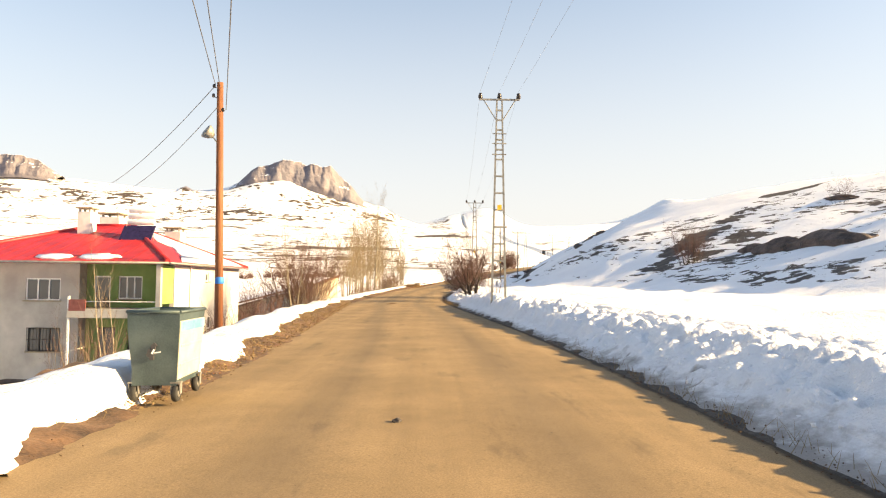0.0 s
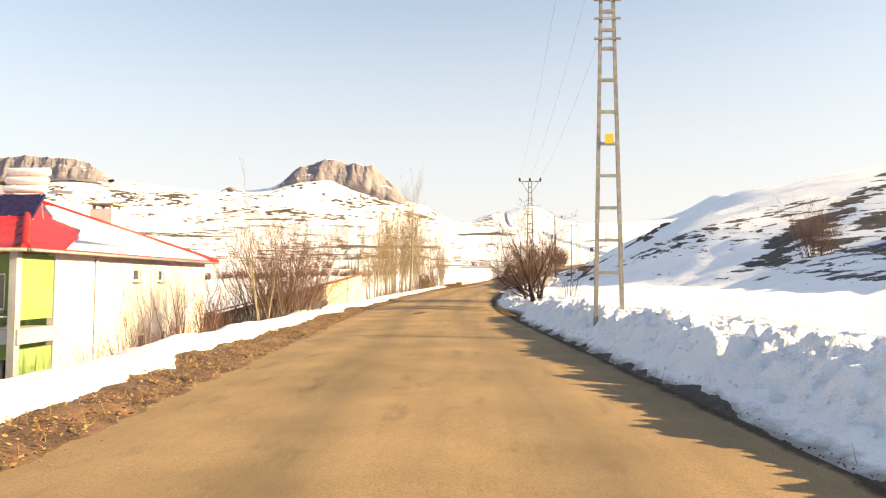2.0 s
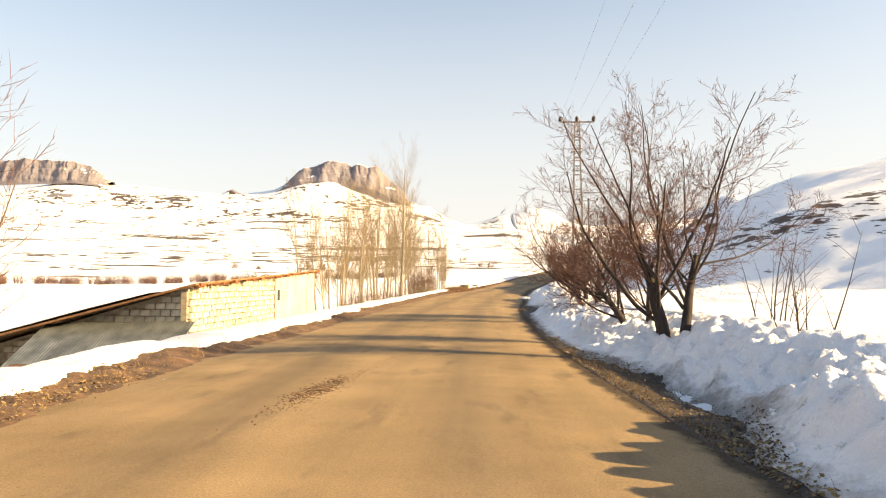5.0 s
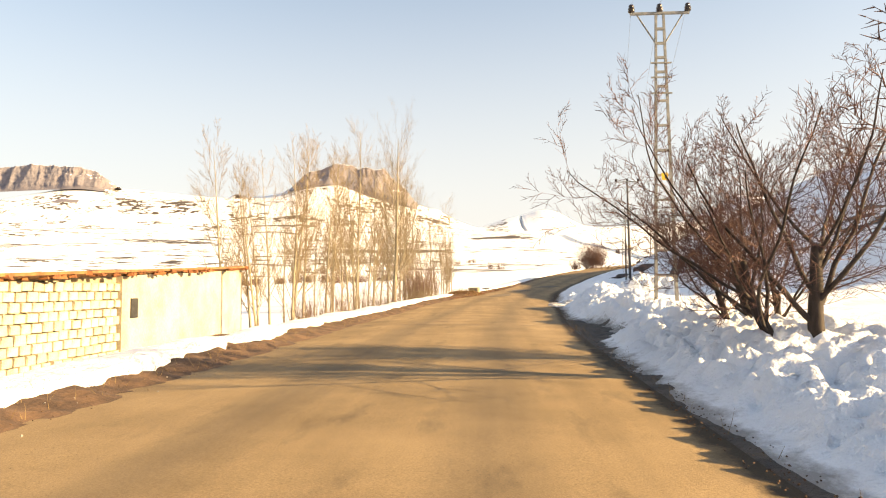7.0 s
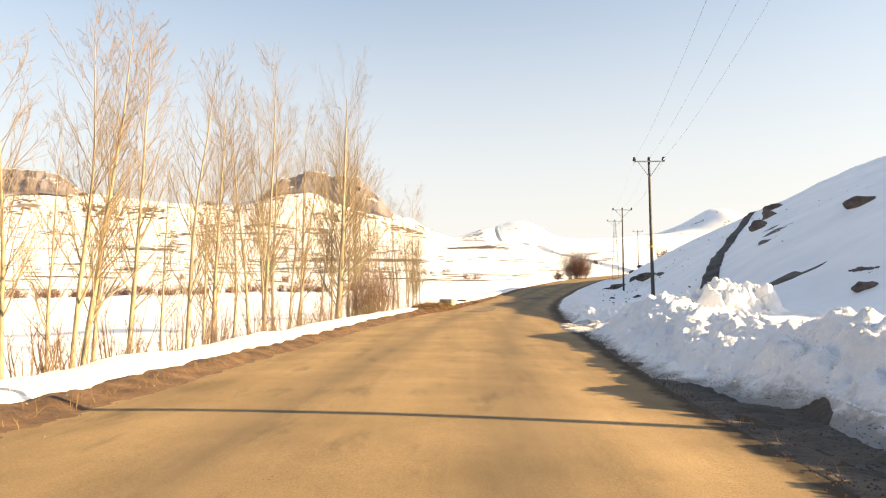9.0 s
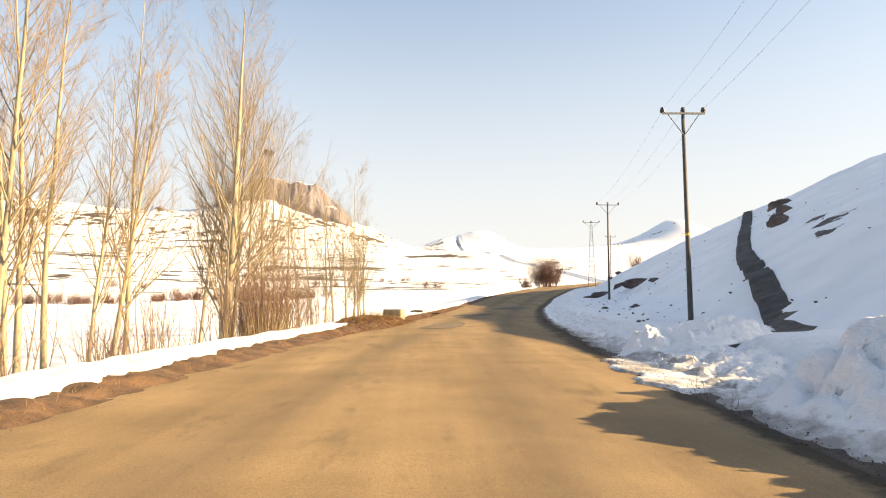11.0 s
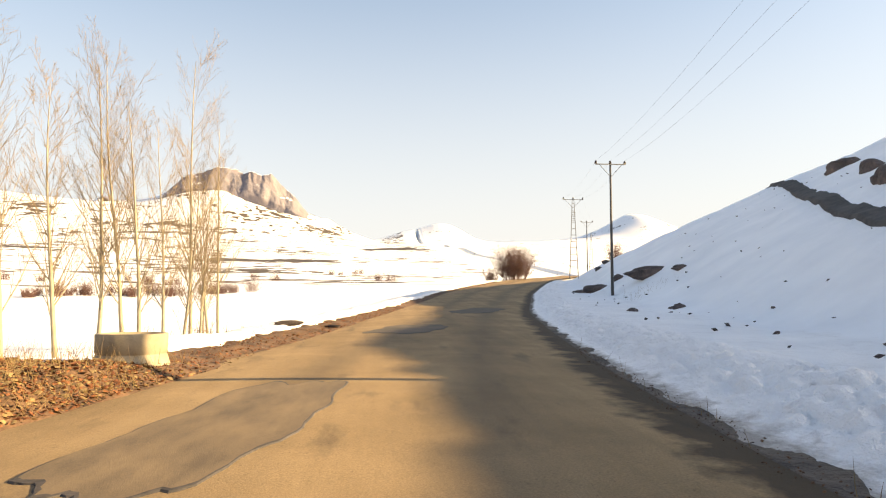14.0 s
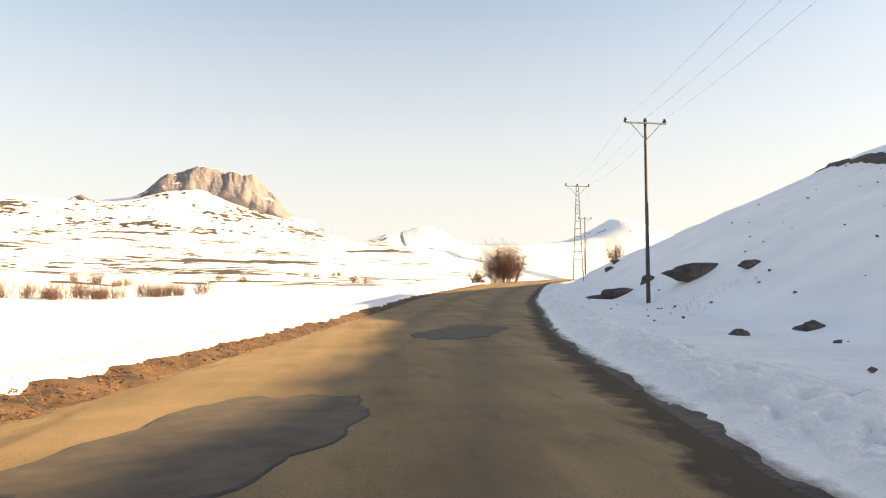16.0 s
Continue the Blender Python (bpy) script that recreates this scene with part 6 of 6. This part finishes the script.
def heap_spot(r):
    y, o = r.gauss(122.2, 2.0), r.uniform(-0.25, 2.1)
    x = float(left(y)) - o
    return x, y, float(heap_height(np.array(o), np.array(y), np.array(x))) + r.uniform(0.0, 0.03)


scatter("rubble", "crumbs of earth and rubble on the mound", "rubble", 3, 1800, heap_spot, (0.006, 0.028), DIRT)
scatter("dead_leaves", "orange-brown dead leaves on the earth mound", "leaves", 19, 5200, heap_spot, (0.014, 0.045), LEAVES, 0.1)
scatter("straw", "dry leaves and straw on the earth mound", "straw", 4, 2600, heap_spot, (0.012, 0.055), GRASS, 0.08)
scatter("dead_leaves", "rust-brown dead leaves along the earth verge", "leaves", 24, 4200, on_verge(112, 156, 0.0, 1.3), (0.01, 0.04), LEAVES, 0.12)


def slope_spot(r):
    y = r.uniform(116, 186)
    x = float(right(y)) + 4 + 24 * r.random() ** 1.4
    return x, y, gz(x, y) + 0.03


scatter("hillside_stones", "small dark stones and clods poking through the snow slope", "stones", 23, 110, slope_spot, (0.04, 0.15), ROCK, 0.5)


def right_edge_spot(r):
    y = r.uniform(0, 130)
    return float(right(y)) + r.uniform(-0.25, 0.22), y, float(road_z(y)) + r.uniform(0.0, 0.05)


scatter("grit", "dark grit and ice along the road edge", "grit", 5, 5000, right_edge_spot, (0.005, 0.018), DIRT)


def smear_spot(r):
    y = r.gauss(49.9, 0.8)
    return r.gauss(-2.4, 0.12) + 0.09 * (y - 49.9), y, float(road_z(y)) + 0.03


scatter("mud_crumbs", "crumbs of dark mud dropped on the asphalt", "mud", 9, 1500, smear_spot, (0.004, 0.02), DIRT, 0.35)
lump("stone", 9, (0.05, 0.04, 0.03), TRACK, "small dark stone lying on the asphalt", "stone", (-0.16, 7.34, 0.035), "", 20)


def foot_spot(r, y0=75, y1=86):
    y = r.uniform(y0, y1)
    o = r.uniform(0.0, float(bank_foot(y)) + 0.25)
    x = float(right(y)) + o
    return x, y, float(bank_height(np.array(o), np.array(y), np.array(x))) + 0.01


scatter("gravel", "dark wet gravel and clods between asphalt and snow", "gravel", 7, 1500, foot_spot, (0.004, 0.014), TRACK)
scatter("gravel", "brown grit and trampled straw between asphalt and snow", "gravel", 17, 2400, lambda r: foot_spot(r, 46, 57), (0.005, 0.018), DIRT)
scatter("straw", "trampled straw between asphalt and snow", "straw", 18, 1800, lambda r: foot_spot(r, 44, 60), (0.006, 0.03), GRASS, 0.2)


def snow_chunk_spot(r):
    y = r.choice((r.uniform(0, 48), r.uniform(74, 104)))
    off, h = bank_profile(y)
    o = max(float(off) * r.uniform(0.15, 1.15), float(bank_foot(y)) + 0.3)
    x = float(right(y)) + o
    return x, y, float(bank_height(np.array(o), np.array(y), np.array(x))) + 0.02


scatter("snow_lumps", "broken lumps of ploughed snow on the bank", "snow lumps", 6, 1500, snow_chunk_spot, (0.015, 0.045), BANK, 0.8)


def tufts(name, label, seed, n, place, h):
    r = random.Random(seed)
    lines = []
    for k in range(n):
        x, y, z = place(r)
        d = Vector((r.uniform(-0.6, 0.6), r.uniform(-0.6, 0.6), 1))
        lines.append(limb(r, Vector((x, y, z - 0.03)), d, r.uniform(0.4, 1.0) * h, 0.004, 3, 0.12, -0.05))
    ob = new(name, tube_mesh(name, lines, GRASS, 3))
    return tagged(ob, label, "dry grass", kind="stuff")


def right_grass(r):
    y = r.choice((r.uniform(4, 16), r.uniform(46, 60), r.uniform(4, 130)))
    return float(right(y)) + r.uniform(-0.05, 0.22), y, float(road_z(y)) + 0.02


tufts("dry_grass", "dry straw stalks along the foot of the snow bank", 11, 420, right_grass, 0.3)
tufts("dry_grass", "dry straw stalks on the muddy verge", 12, 2600, lambda r: on_verge(6, 150, 0.25, 1.8)(r), 0.24)
tufts("dry_grass", "bent dry stalks lying over the earth mound", 14, 650, heap_spot, 0.45)
tufts("dry_grass", "dead weed stalks standing in snow by the pole", 13, 60, lambda r: ((lambda x, y: (x, y, gz(x, y)))(22.0 + r.uniform(0, 3.2), 165 + r.uniform(-2, 2))), 0.8)


# ---- repairs in the asphalt ----
def asphalt_patch(label, cx, cy, rx, ry, seed, turn=0.0, mat=None):
    r = random.Random(seed)
    n, steps = 96, (0.25, 0.5, 0.75, 0.985)
    c, s = math.cos(turn), math.sin(turn)
    p = thing("asphalt_patch", label, "asphalt patch", None, "patches in the road")

    def spot(bm, dx, dy, up):
        x, y = cx + c * dx - s * dy, cy + s * dx + c * dy
        f = (x - float(left(y))) / float(right(y) - left(y))
        return bm.verts.new((x, y, float(road_z(y)) + 0.06 * (1 - (2 * f - 1) ** 2) - 0.03 + up))

    turns = [2 * math.pi * k / n for k in range(n)]
    reach = [1 / (abs(math.cos(a)) ** 4 + abs(math.sin(a)) ** 4) ** 0.25 * (1 + 0.06 * math.sin(5 * a + seed) + 0.05 * math.sin(11 * a + 2 * seed) + r.uniform(-0.016, 0.016)) for a in turns]
    ring = lambda bm, k, g, up: spot(bm, rx * reach[k] * g * math.cos(turns[k]), ry * reach[k] * g * math.sin(turns[k]), up)
    bm = bm_new()
    mid = spot(bm, 0, 0, 0.015)
    rows = [[ring(bm, k, g, 0.015) for g in steps] for k in range(n)]
    for k in range(n):
        a, b = rows[k], rows[(k + 1) % n]
        bm.faces.new((mid, a[0], b[0]))
        for i in range(len(steps) - 1):
            bm.faces.new((a[i], a[i + 1], b[i + 1], b[i]))
    part("surface", bm, mat or PATCH, p, "worn mended surface")
    # dark rim paints the shade a sunken patch would have
    bm = bm_new()
    rows = [[ring(bm, k, 0.985, 0.015), ring(bm, k, 1.0 + r.uniform(0.0, 0.02), 0.012), ring(bm, k, 1.03, -0.02)] for k in range(n)]
    for k in range(n):
        a, b = rows[k], rows[(k + 1) % n]
        for i in range(2):
            bm.faces.new((a[i], a[i + 1], b[i + 1], b[i]))
    part("tar_edge", bm, TRACK, p, "dark ragged rim standing in for the shade of a step")
    return p


asphalt_patch("ragged brown repair patch in the asphalt", 3.6, 137.4, 1.1, 2.4, 1, -0.3)
asphalt_patch("long ragged brown repair patch in the asphalt", 0.95, 121.2, 0.8, 2.9, 2, -0.17, PALEPATCH)
asphalt_patch("small sunken dark patch in the asphalt", 8.2, 152.5, 1.1, 3.0, 3, -0.42)
